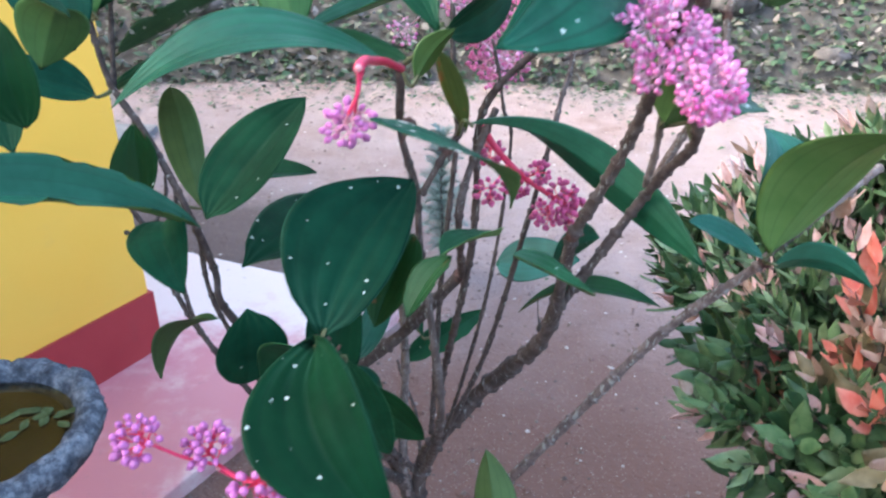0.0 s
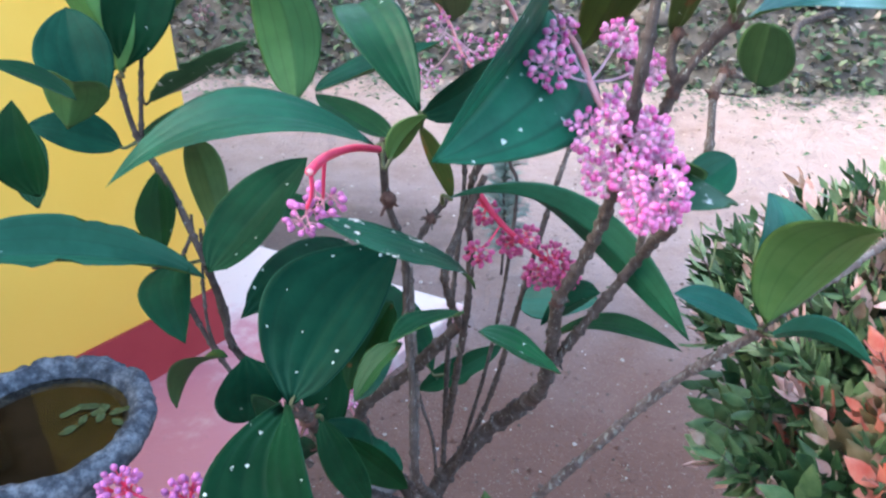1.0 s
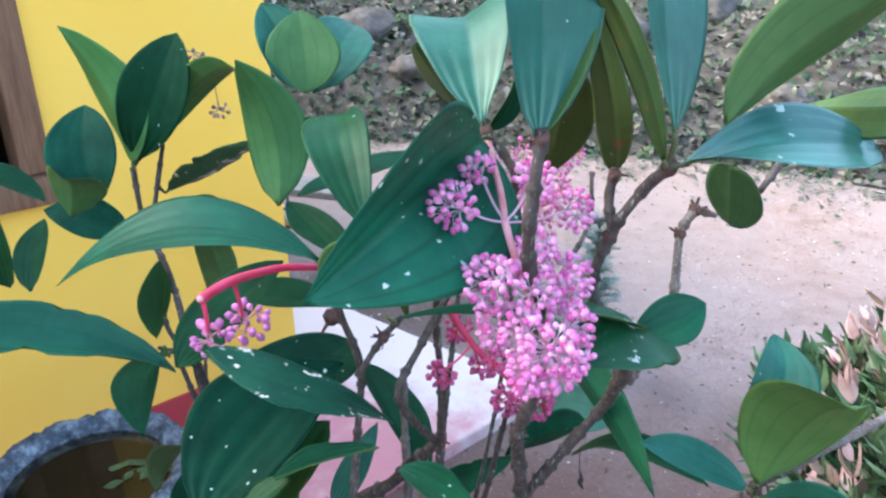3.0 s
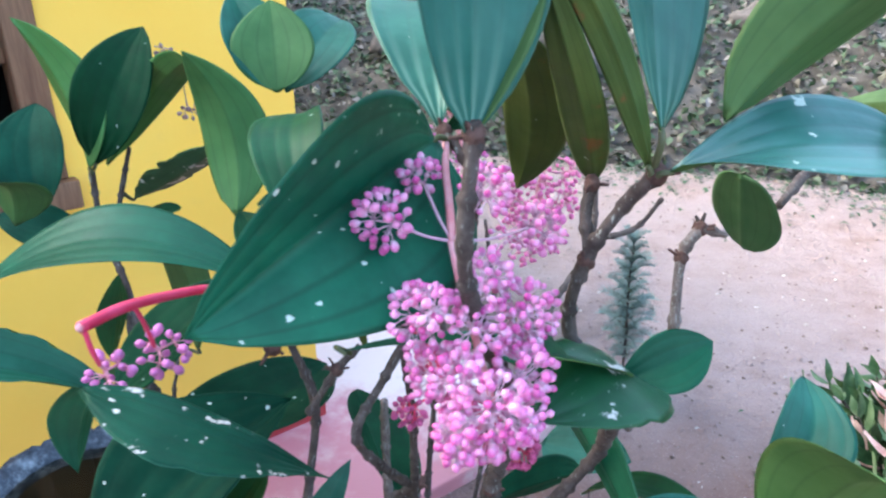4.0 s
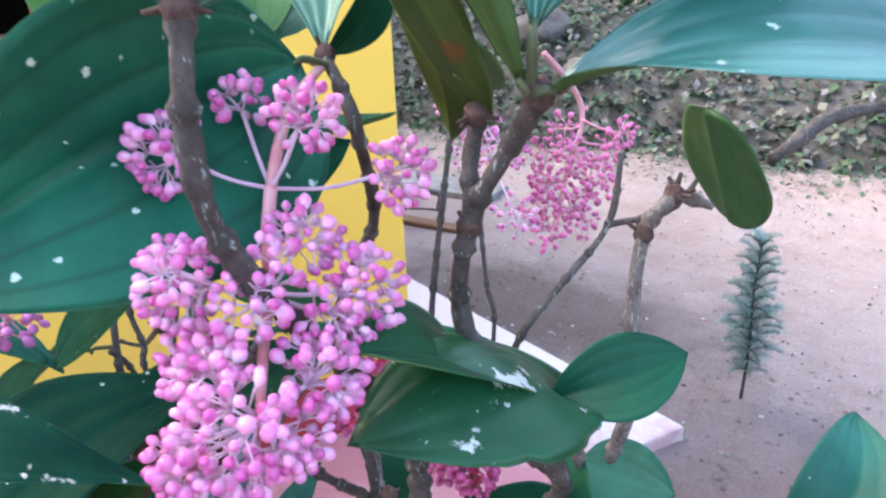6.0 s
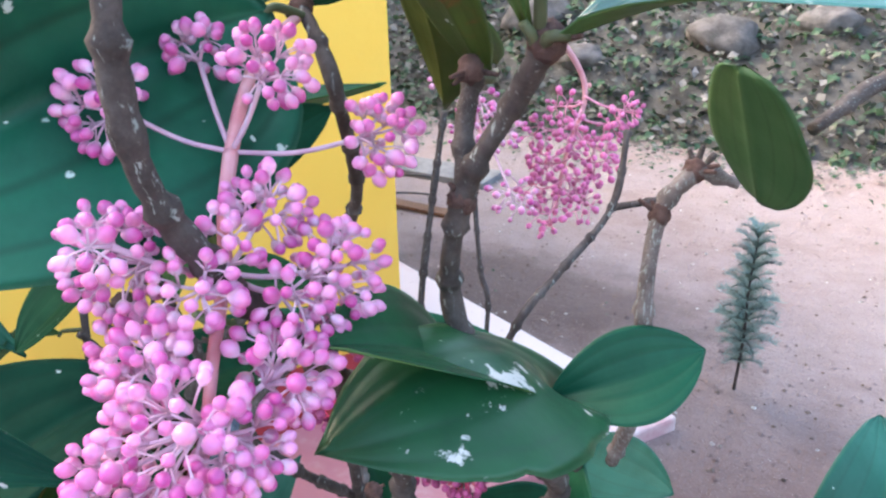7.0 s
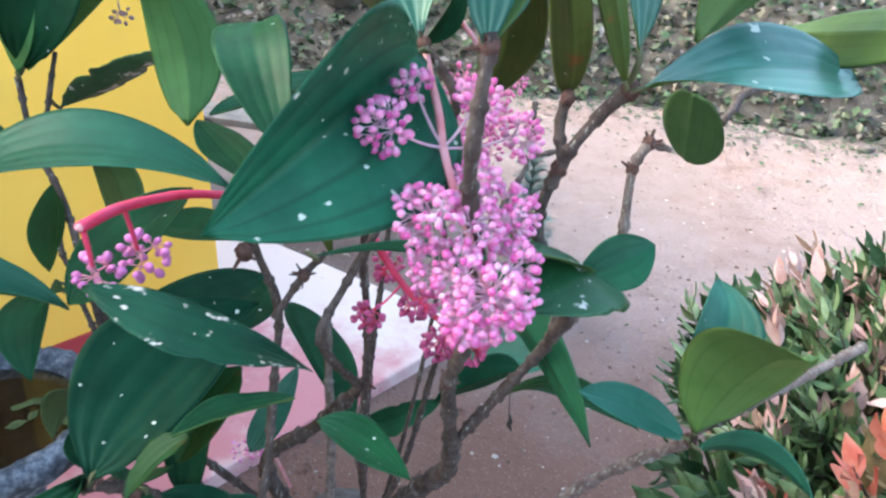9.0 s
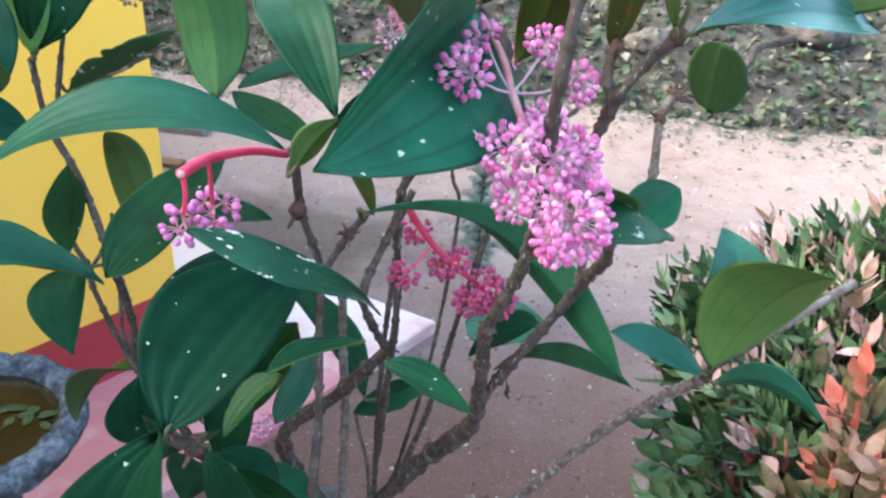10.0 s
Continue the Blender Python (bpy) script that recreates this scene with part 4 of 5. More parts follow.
leaf(shrub, (-0.296, 0.790, 1.369), (-0.292, 0.743, 1.530), 0.048, 333, 0.26, fold=0.22, skew=0.83, sweep=-0.04, asym=0.01)
leaf(shrub, (-0.336, 0.736, 1.492), (-0.317, 0.681, 1.413), 0.065, 324, -0.01, fold=0.10, skew=1.05, sweep=0.02, asym=-0.01)
leaf(shrub, (-0.287, 0.665, 1.406), (-0.232, 0.546, 1.390), 0.061, 335, 0.19, fold=0.25, skew=1.12, sweep=-0.02, asym=-0.02)
leaf(shrub, (-0.240, 0.642, 1.302), (-0.308, 0.626, 1.230), 0.058, 325, 0.22, top=LEAF_FEW, under=LEAF_DULL)
leaf(shrub, (-0.186, 0.575, 1.358), (-0.196, 0.577, 1.266), 0.074, 136, 0.06)
leaf(shrub, (-0.187, 0.583, 1.400), (-0.137, 0.824, 1.364), 0.107, 348, 0.04, top=LEAF_SHADED, fold=0.15, skew=1.04, sweep=0.09, asym=-0.02)
leaf(shrub, (0.051, 0.486, 1.490), (0.006, 0.406, 1.513), 0.036, 346, 0.04, top=LEAF_TOP, fold=0.17, skew=0.88, ragged=0.25, sweep=0.00, asym=-0.01)
leaf(shrub, (0.063, 0.494, 1.468), (0.134, 0.493, 1.431), 0.045, 7, -0.01, top=LEAF_SPOT, fold=0.14, skew=0.80, sweep=-0.04, asym=0.02)
leaf(shrub, (-0.060, 0.886, 1.075), (0.069, 0.928, 1.145), 0.047, 283, 0.05, top=LEAF_FEW, fold=0.14, skew=0.89, ragged=0.20, sweep=-0.02, asym=0.02)
leaf(shrub, (0.085, 1.010, 1.178), (0.210, 0.968, 1.211), 0.085, 330, -0.00, top=LEAF_SOFT, fold=0.09, skew=0.80, sweep=-0.01, asym=0.01)
leaf(shrub, (0.134, 1.075, 1.047), (0.343, 0.953, 1.138), 0.068, 2, 0.16, fold=0.16, skew=0.88, sweep=0.03, asym=-0.01)
leaf(shrub, (0.026, 0.582, 1.548), (0.260, 0.600, 1.402), 0.056, 64, 0.39, top=LEAF_SOFT, under=LEAF_SOFT, fold=0.24, skew=2.00, sweep=-0.17, asym=0.04)
leaf(shrub, (0.350, 0.664, 1.384), (0.378, 0.543, 1.559), 0.086, 18, 0.13, top=LEAF_BRIGHT, under=LEAF_BRIGHT, fold=0.19, skew=0.82, sweep=-0.01, asym=-0.06)
leaf(shrub, (0.330, 0.676, 1.422), (0.354, 0.759, 1.494), 0.058, 344, 0.22, top=LEAF_SOFT, under=LEAF_SOFT, pleat=0.003, fold=0.26, skew=0.95, sweep=0.14, asym=-0.04)
leaf(shrub, (0.353, 0.655, 1.378), (0.453, 0.637, 1.361), 0.043, 70, 0.21, top=LEAF_SOFT, under=LEAF_SOFT, fold=0.11, skew=0.66, sweep=0.04, asym=0.03)
leaf(shrub, (0.342, 0.657, 1.384), (0.242, 0.616, 1.444), 0.040, 27, -0.01, top=LEAF_SOFT, under=LEAF_SOFT, fold=0.16, skew=0.92, sweep=0.05, asym=-0.02)
leaf(shrub, (0.223, 0.604, 1.552), (0.280, 0.640, 1.576), 0.042, 313, 0.04, top=LEAF_FEW, fold=0.19, skew=1.12, sweep=0.03, asym=-0.03)
leaf(shrub, (0.222, 0.608, 1.545), (0.193, 0.488, 1.590), 0.080, 19, 0.25, top=LEAF_SCAR, fold=-0.06, skew=1.17, ragged=0.12, heart=0.30, sweep=-0.01, asym=0.20)
leaf(shrub, (0.195, 0.591, 1.548), (0.195, 0.492, 1.629), 0.068, 21, 0.10, top=LEAF_FEW, fold=0.16, skew=0.82, sweep=-0.02, asym=0.00)
leaf(shrub, (0.282, 0.619, 1.700), (0.290, 0.657, 1.639), 0.049, 340, 0.00, top=LEAF_DULL, under=LEAF_DULL, fold=0.04, label="small round leaf", blunt=True, sweep=0.01, asym=-0.02)
leaf(shrub, (0.244, 0.550, 1.716), (0.370, 0.598, 1.724), 0.073, 339, 0.12, top=LEAF_SKY_SHEEN, fold=0.13, skew=1.50, sweep=0.04, asym=-0.04)
leaf(shrub, (0.382, 0.514, 1.772), (0.329, 0.708, 1.726), 0.039, 242, 0.01)
leaf(shrub, (0.240, 0.548, 1.736), (0.209, 0.651, 1.932), 0.091, 311, -0.02, top=LEAF_YOUNG, pleat=0.002, fold=0.10, skew=1.01, sweep=-0.00, asym=0.01)
leaf(shrub, (0.160, 0.547, 1.790), (0.131, 0.670, 1.658), 0.047, 339, 0.02, under=LEAF_OLIVE, fold=0.15, skew=0.93, sweep=0.06, asym=0.01)
leaf(shrub, (0.168, 0.461, 1.749), (0.144, 0.470, 1.935), 0.072, 17, 0.01, top=LEAF_YOUNG, pleat=0.002, fold=0.15, skew=0.92, sweep=0.05, asym=0.01)
leaf(shrub, (0.097, 0.606, 1.715), (0.023, 0.822, 1.723), 0.092, 16, 0.29, top=LEAF_YOUNG, pleat=0.002, fold=0.20, skew=0.90, sweep=0.04, asym=0.00)
leaf(shrub, (0.100, 0.605, 1.714), (0.118, 0.632, 1.765), 0.022, 264, 0.05, fold=0.17, skew=0.85, sweep=0.13, asym=-0.02)
leaf(shrub, (-0.024, 1.015, 1.614), (-0.031, 0.806, 1.747), 0.076, 10, -0.02)
leaf(shrub, (-0.149, 0.705, 1.590), (-0.171, 0.688, 1.743), 0.067, 288, 0.16, fold=0.17, skew=0.80, sweep=-0.08, asym=-0.04)
leaf(shrub, (-0.001, 0.598, 1.620), (-0.097, 0.766, 1.674), 0.060, 9, 0.21, top=LEAF_FEW, fold=0.11, skew=0.95, sweep=-0.04, asym=0.07)
leaf(shrub, (-0.130, 0.713, 1.601), (-0.010, 0.811, 1.634), 0.065, 4, -0.01)
leaf(shrub, (-0.030, 0.606, 1.592), (-0.116, 0.669, 1.612), 0.044, 0, -0.04)
leaf(shrub, (0.002, 0.581, 1.624), (0.063, 0.662, 1.654), 0.043, 267, 0.07)
leaf(shrub, (-0.018, 0.541, 1.597), (0.012, 0.555, 1.634), 0.026, 74, 0.09, under=LEAF_OLIVE)
leaf(shrub, (-0.002, 0.605, 1.606), (0.024, 0.626, 1.525), 0.026, 22, 0.00, under=LEAF_OLIVE)
leaf(shrub, (-0.349, 0.667, 1.584), (-0.392, 0.720, 1.678), 0.074, 9, 0.10, fold=0.17, skew=0.94, sweep=-0.04, asym=0.01)
leaf(shrub, (-0.378, 0.654, 1.569), (-0.324, 0.603, 1.635), 0.062, 29, 0.14, fold=0.20, skew=0.85, sweep=-0.01, asym=0.01)
leaf(shrub, (-0.279, 0.535, 1.640), (-0.340, 0.514, 1.676), 0.033, 6, 0.04)
leaf(shrub, (-0.365, 0.723, 1.524), (-0.451, 0.688, 1.558), 0.051, 42, 0.09)
leaf(shrub, (-0.357, 0.739, 1.604), (-0.437, 0.749, 1.758), 0.089, 277, 0.09, top=LEAF_BRIGHT, under=LEAF_BRIGHT)
leaf(shrub, (-0.358, 0.748, 1.608), (-0.348, 0.840, 1.742), 0.075, 321, 0.20)
leaf(shrub, (-0.419, 0.821, 1.582), (-0.194, 0.726, 1.724), 0.046, 37, 0.20, top=LEAF_BRIGHT, under=LEAF_BRIGHT, fold=0.16, skew=0.85, sweep=-0.02, asym=0.00)
leaf(shrub, (-0.323, 0.516, 1.558), (-0.328, 0.523, 1.642), 0.050, 29, 0.10)
leaf(shrub, (-0.384, 0.588, 1.510), (-0.420, 0.658, 1.562), 0.038, 12, 0.07)
leaf(shrub, (-0.373, 0.809, 1.549), (-0.227, 0.788, 1.632), 0.052, 30, 0.01, top=LEAF_MOTTLE, under=LEAF_MOTTLE, fold=0.18, skew=0.92, ragged=0.45, sweep=-0.06, asym=0.01)
leaf(shrub, (-0.373, 0.766, 1.514), (-0.260, 0.758, 1.568), 0.050, 343, 0.00)
leaf(shrub, (-0.168, 0.820, 1.684), (-0.188, 0.852, 1.772), 0.084, 2, 0.04, top=LEAF_UNDER)
leaf(shrub, (-0.170, 0.826, 1.684), (-0.236, 0.852, 1.778), 0.072, 20, 0.05, top=LEAF_SOFT, under=LEAF_SOFT, fold=0.24)
leaf(shrub, (-0.168, 0.835, 1.682), (-0.177, 0.985, 1.740), 0.078, 334, 0.12, top=LEAF_SOFT, under=LEAF_SOFT)
leaf(shrub, (-0.022, 0.801, 1.176), (-0.164, 0.937, 1.253), 0.094, 330, 0.05, fold=0.24, skew=1.10, sweep=-0.08, asym=0.03)
leaf(shrub, (0.269, 0.551, 1.745), (0.376, 0.560, 1.843), 0.064, 55, 0.11, fold=0.18, skew=0.87, sweep=-0.01, asym=0.01)
leaf(shrub, (0.236, 0.549, 1.717), (0.183, 0.455, 1.850), 0.019, 293, 0.06, under=LEAF_OLIVE, fold=0.15, skew=0.81, sweep=-0.08, asym=0.02)
leaf(shrub, (0.201, 0.589, 1.695), (0.184, 0.487, 1.834), 0.024, 344, -0.08, under=LEAF_OLIVE, fold=0.12, skew=0.75, sweep=-0.04, asym=-0.06)
leaf(shrub, (0.168, 0.465, 1.749), (0.170, 0.536, 1.852), 0.047, 237, 0.04, top=LEAF_YOUNG, pleat=0.002, fold=0.13, skew=0.75, sweep=-0.04, asym=-0.00)
leaf(shrub, (-0.356, 0.902, 1.360), (-0.168, 0.882, 1.379), 0.068, 349, 0.01)
leaf(shrub, (-0.074, 0.513, 1.317), (-0.009, 0.532, 1.236), 0.035, 285, 0.01)
leaf(shrub, (0.072, 0.556, 1.066), (0.062, 0.672, 1.098), 0.054, 203, 0.06)
leaf(shrub, (-0.075, 0.475, 1.375), (-0.040, 0.490, 1.255), 0.036, 265, 0.06, top=LEAF_TOP)
leaf(shrub, (0.186, 0.741, 1.362), (0.117, 0.637, 1.383), 0.049, 280, 0.05, under=LEAF_TOP)
leaf(shrub, (-0.106, 0.600, 1.224), (-0.041, 0.660, 1.130), 0.050, 300, 0.05, top=LEAF_FEW, ragged=0.20)
leaf(shrub, (-0.099, 0.680, 1.222), (-0.054, 0.720, 1.325), 0.034, 300, 0.08, top=LEAF_YOUNG, pleat=0.002)
leaf(shrub, (0.013, 0.418, 1.506), (-0.016, 0.385, 1.475), 0.030, 350, 0.08, under=LEAF_RUST, top=LEAF_RUST, ragged=0.20)
leaf(shrub, (-0.109, 0.550, 1.270), (-0.094, 0.600, 1.121), 0.060, 285, 0.08, top=LEAF_FEW)

leaf(shrub, (-0.099, 0.555, 1.275), (-0.090, 0.618, 1.390), 0.066, 15, 0.04, top=LEAF_SHADED, under=LEAF_SHADED)
leaf(shrub, (-0.020, 0.540, 1.462), (-0.050, 0.485, 1.400), 0.046, 10, 0.05, top=LEAF_RUST, under=LEAF_RUST)
leaf(shrub, (-0.092, 0.470, 1.375), (-0.170, 0.560, 1.265), 0.070, 330, 0.10, top=LEAF_TOP, under=LEAF_TOP)
leaf(shrub, (-0.094, 0.500, 1.335), (-0.060, 0.560, 1.190), 0.075, 300, 0.08, top=LEAF_TOP, under=LEAF_TOP)
leaf(shrub, (-0.098, 0.540, 1.280), (-0.185, 0.610, 1.150), 0.080, 325, 0.08, top=LEAF_TOP, under=LEAF_TOP)
leaf(shrub, (-0.098, 0.600, 1.190), (-0.130, 0.690, 1.060), 0.075, 310, 0.08, top=LEAF_FEW, under=LEAF_TOP)


# short stalks that join each leaf to the stem beside it
for ob, foot, way in LEAF_FEET:
    near = min(STEM_POINTS, key=lambda q: (q - foot).length)
    gap = (near - foot).length
    if 0.003 < gap < 0.05 and LEAF_DULL.name not in ob.data.materials:
        path = smooth_path([foot + way * 0.004, foot - way * gap * 0.15, near], 5)
        tube_bm = tube(bmesh.new(), [q - foot for q in path], [0.0016 + 0.0008 * k / len(path) for k in range(len(path))], 6)
        part("petiole", tube_bm, PETIOLE, ob, at=foot)


def panicle(name, at, label):
    ob = part(name, bmesh_dot(), PEDUNCLE_PINK, shrub, label, at=at)
    return ob


def bmesh_dot():
    bm = bmesh.new()
    bmesh.ops.create_icosphere(bm, subdivisions=2, radius=0.0026)
    return bm


# the large hanging panicle
HUB = Vector((0.137, 0.520, 1.675))
big = panicle("flower_panicle", HUB, "large hanging panicle of round pink buds on pale stalks")
LOWER, BOTTOM = Vector((0.158, 0.492, 1.645)), Vector((0.182, 0.458, 1.618))
branch(big, [(0.103, 0.600, 1.712), (0.118, 0.560, 1.703), (0.130, 0.535, 1.690), HUB], 0.0022, 0.0026, "peduncle", PEDUNCLE_PINK, False)
branch(big, [HUB, (0.147, 0.505, 1.660), LOWER, (0.170, 0.474, 1.630), BOTTOM], 0.0028, 0.0018, "peduncle", PEDUNCLE_PINK, False)
for k, (root, centre, count, spr) in enumerate((
    (HUB, (0.107, 0.495, 1.693), 22, 0.0165),
    (HUB, (0.180, 0.550, 1.679), 20, 0.0145),
    (HUB, (0.114, 0.530, 1.708), 10, 0.0115),
    (HUB, (0.156, 0.524, 1.706), 18, 0.0140),
    (LOWER, (0.137, 0.470, 1.654), 26, 0.0180),
    (LOWER, (0.183, 0.518, 1.641), 26, 0.0180),
    (LOWER, (0.160, 0.512, 1.662), 18, 0.0150),
    (LOWER, (0.150, 0.455, 1.668), 8, 0.0110),
    (BOTTOM, (0.146, 0.464, 1.626), 18, 0.0150),
    (BOTTOM, (0.192, 0.482, 1.626), 22, 0.0160),
    (BOTTOM, (0.183, 0.446, 1.618), 40, 0.0215),
    (BOTTOM, (0.172, 0.432, 1.612), 18, 0.0120),
    (BOTTOM, (0.196, 0.458, 1.614), 20, 0.0150),
    (BOTTOM, (0.164, 0.452, 1.632), 16, 0.0140),
    (LOWER, (0.170, 0.470, 1.650), 12, 0.0130),
    (LOWER, (0.186, 0.496, 1.640), 14, 0.0140),
    (LOWER, (0.163, 0.488, 1.657), 12, 0.0130),
)):
    cluster(big, root, centre, int(count * 2.2), spr * 0.98, 0.00238, seed=k + 1)

# small drooping spray on a bent red stalk
spray = panicle("flower_spray", (-0.048, 0.428, 1.633), "small violet bud spray on a bent red stalk")
branch(spray, [(-0.030, 0.560, 1.600), (-0.040, 0.525, 1.614), (-0.047, 0.497, 1.621), (-0.048, 0.460, 1.630), (-0.048, 0.428, 1.633)], 0.0030, 0.0036, "stalk", PEDUNCLE, False)
branch(spray, [(-0.048, 0.430, 1.633), (-0.050, 0.434, 1.615), (-0.058, 0.444, 1.598)], 0.0016, 0.0014, "stalk", PEDUNCLE, False)
branch(spray, [(-0.050, 0.470, 1.626), (-0.056, 0.482, 1.605), (-0.060, 0.490, 1.585)], 0.0016, 0.0014, "stalk", PEDUNCLE, False)
cluster(spray, (-0.058, 0.444, 1.598), (-0.064, 0.456, 1.584), 18, 0.0135, 0.0029, "bud_purple", PEDICEL_ROSE, 31)
cluster(spray, (-0.060, 0.490, 1.585), (-0.064, 0.502, 1.574), 22, 0.0155, 0.0031, "bud_purple", PEDICEL_ROSE, 32)

# deep red panicle among the stems
deep = panicle("flower_panicle", (0.046, 0.690, 1.500), "deep crimson bud panicle with a red stalk")
R1, R2 = Vector((0.085, 0.680, 1.462)), Vector((0.118, 0.676, 1.440))
branch(deep, [(0.040, 0.690, 1.512), (0.060, 0.686, 1.485), R1, R2, (0.14, 0.672, 1.424)], 0.0040, 0.0022, "stalk", PEDUNCLE, False)
for k, (root, centre, count, spr) in enumerate((
    ((0.052, 0.690, 1.495), (0.052, 0.697, 1.480), 12, 0.013),
    ((0.070, 0.684, 1.475), (0.048, 0.648, 1.456), 11, 0.013),
    (R1, (0.100, 0.655, 1.476), 9, 0.010),
    (R1, (0.080, 0.690, 1.448), 14, 0.013),
    (R2, (0.127, 0.668, 1.446), 16, 0.015),
    (R2, (0.112, 0.668, 1.424), 16, 0.015),
    (R2, (0.142, 0.672, 1.424), 18, 0.015),
)):
    cluster(deep, root, centre, int(count * 2.3), spr * 1.12, 0.0029, "bud_deep", PEDUNCLE, k + 41)

# panicle behind the stems
far_p = panicle("flower_panicle", (0.070, 1.029, 1.600), "wide pink panicle of many tiny buds")
branch(far_p, [(0.040, 0.99, 1.66), (0.060, 1.015, 1.625), (0.070, 1.02, 1.590), (0.066, 0.99, 1.540), (0.072, 0.955, 1.495)], 0.0032, 0.0018, "stalk", PEDUNCLE_PINK, False)
for k in range(16):
    a = k * 2.4
    s = (k + 0.5) / 16
    root = Vector((0.070, 1.02, 1.595)).lerp(Vector((0.072, 0.958, 1.50)), s)
    rad = 0.044 * (1 - 0.45 * s)
    centre = root + Vector((math.cos(a) * rad, math.sin(a) * rad * 0.8, -0.012))
    cluster(far_p, root, centre, 18, 0.017, 0.0029, "bud_rose", PEDICEL_ROSE, k + 61)
back = panicle("flower_panicle", (-0.02, 0.95, 1.60), "pale pink panicle with long stalks")
branch(back, [(-0.05, 0.98, 1.66), (-0.02, 0.96, 1.62), (0.0, 0.93, 1.59), (0.03, 0.90, 1.56)], 0.0030, 0.0018, "stalk", PEDUNCLE_PINK, False)
for k, (centre, count) in enumerate((((-0.061, 1.02, 1.537), 22), ((0.01, 0.91, 1.60), 26), ((0.045, 0.90, 1.585), 24), ((0.07, 0.87, 1.535), 20), ((-0.03, 0.93, 1.62), 18))):
    cluster(back, (-0.01, 0.95, 1.605), centre, count, 0.020, 0.0026, "bud_pink", PEDICEL, k + 81)

# low panicle beside the near leaf
low = panicle("flower_panicle", (-0.165, 0.395, 1.325), "violet-pink bud panicle on a red stalk")
branch(low, [(-0.13, 0.44, 1.26), (-0.155, 0.41, 1.30), (-0.165, 0.395, 1.325)], 0.0030, 0.0026, "stalk", PEDUNCLE, False)
for k, (centre, count) in enumerate((((-0.174, 0.399, 1.345), 24), ((-0.218, 0.380, 1.366), 24), ((-0.118, 0.345, 1.357), 20))):
    cluster(low, (-0.165, 0.395, 1.328), centre, int(count * 1.6), 0.0180, 0.0033, "bud_purple", PEDUNCLE, k + 91)

dim = panicle("flower_panicle", (-0.17, 0.84, 1.09), "pale lilac-pink bud head low among the stems")
branch(dim, [(-0.13, 0.84, 1.00), (-0.15, 0.84, 1.05), (-0.17, 0.84, 1.09)], 0.0026, 0.0020, "stalk", PEDUNCLE_PINK, False)
for k in range(4):
    cluster(dim, (-0.17, 0.84, 1.085), (-0.175 + 0.016 * (k - 1.5), 0.83 + 0.012 * (k % 2), 1.06 + 0.028 * (k // 2)), 14, 0.016, 0.0028, "bud_pink", PEDICEL, k + 101)

wisp = panicle("flower_spray", (-0.30, 0.845, 1.70), "small dried pinkish flower wisp")
branch(wisp, [(-0.345, 0.85, 1.72), (-0.315, 0.845, 1.715), (-0.303, 0.838, 1.69), (-0.299, 0.835, 1.665)], 0.0008, 0.0006, "stalk", DRIED, False)
cluster(wisp, (-0.299, 0.835, 1.665), (-0.297, 0.834, 1.652), 9, 0.011, 0.0024, "bud_dried", DRIED, 111)
cluster(wisp, (-0.330, 0.846, 1.72), (-0.326, 0.843, 1.714), 7, 0.009, 0.0024, "bud_dried", DRIED, 112)

# dry seed pod on a thread
path = smooth_path([(0.155, 1.0, 1.125), (0.157, 0.998, 1.100), (0.158, 0.996, 1.088)], 4)
part("stalk", tube(bmesh.new(), [q - path[0] for q in path], [0.0008] * len(path), 5), BARK, shrub, "dry thread", at=path[0])
path = smooth_path([(0.158, 0.996, 1.088), (0.162, 0.993, 1.075), (0.160, 0.994, 1.066), (0.166, 0.992, 1.056)], 5)
part("seed_pod", tube(bmesh.new(), [q - path[0] for q in path], [0.001 + 0.0032 * math.sin(math.pi * k / (len(path) - 1)) for k in range(len(path))], 7), METAL, shrub, "black dried seed pod", at=path[0])


# ---- copper-tipped hedge ----
def sprig_mesh(kind, mats, seed, young):
    """A short shoot with lance-shaped leaves in pairs; slot 0 stem, then leaf tones."""
    rng = random.Random(seed)
    bm = bmesh.new()
    tube(bm, [Vector((0, 0, -0.03)), Vector((0.002, 0, 0.03)), Vector((0, 0, 0.075))], [0.0018, 0.0014, 0.0008], 5)
    pairs = 5
    for k in range(pairs):
        z = -0.01 + 0.021 * k
        for h in range(2):
            a = k * 1.57 + h * math.pi + rng.gauss(0, 0.25)
            tilt = rng.gauss(1.25 - 0.2 * k, 0.2) if young else rng.gauss(1.15 - 0.1 * k, 0.2)
            L = (0.060 - 0.006 * k) * rng.uniform(0.8, 1.25)
            W = L * rng.uniform(0.36, 0.48)
            rows = 5
            m = Matrix.Translation((0, 0, z)) @ Matrix.Rotation(a, 4, "Z") @ Matrix.Rotation(tilt, 4, "Y")
            slot = 1 + (min(2, k // 2) if young else 0)
            strip = []
            for j in range(rows + 1):
                s = j / rows
                w = W / 2 * math.sin(math.pi * s ** 0.8) ** 1.15
                bend = -0.22 * L * s * s
                row = []
                for u in (-1, 0, 1):
                    x = bend + 0.16 * W * abs(u)
                    row.append(bm.verts.new(m @ Vector((x, u * max(w, 0.0005), s * L))))
                strip.append(row)
            for j in range(rows):
                for i in range(2):
                    f = bm.faces.new((strip[j][i], strip[j][i + 1], strip[j + 1][i + 1], strip[j + 1][i]))
                    f.material_index = slot
    return mesh_of(bm, kind, mats)


OLD = [sprig_mesh("sprig", [BARK, (HEDGE_GREEN, HEDGE_MID, HEDGE_MID)[k % 3]], k, False) for k in range(9)]
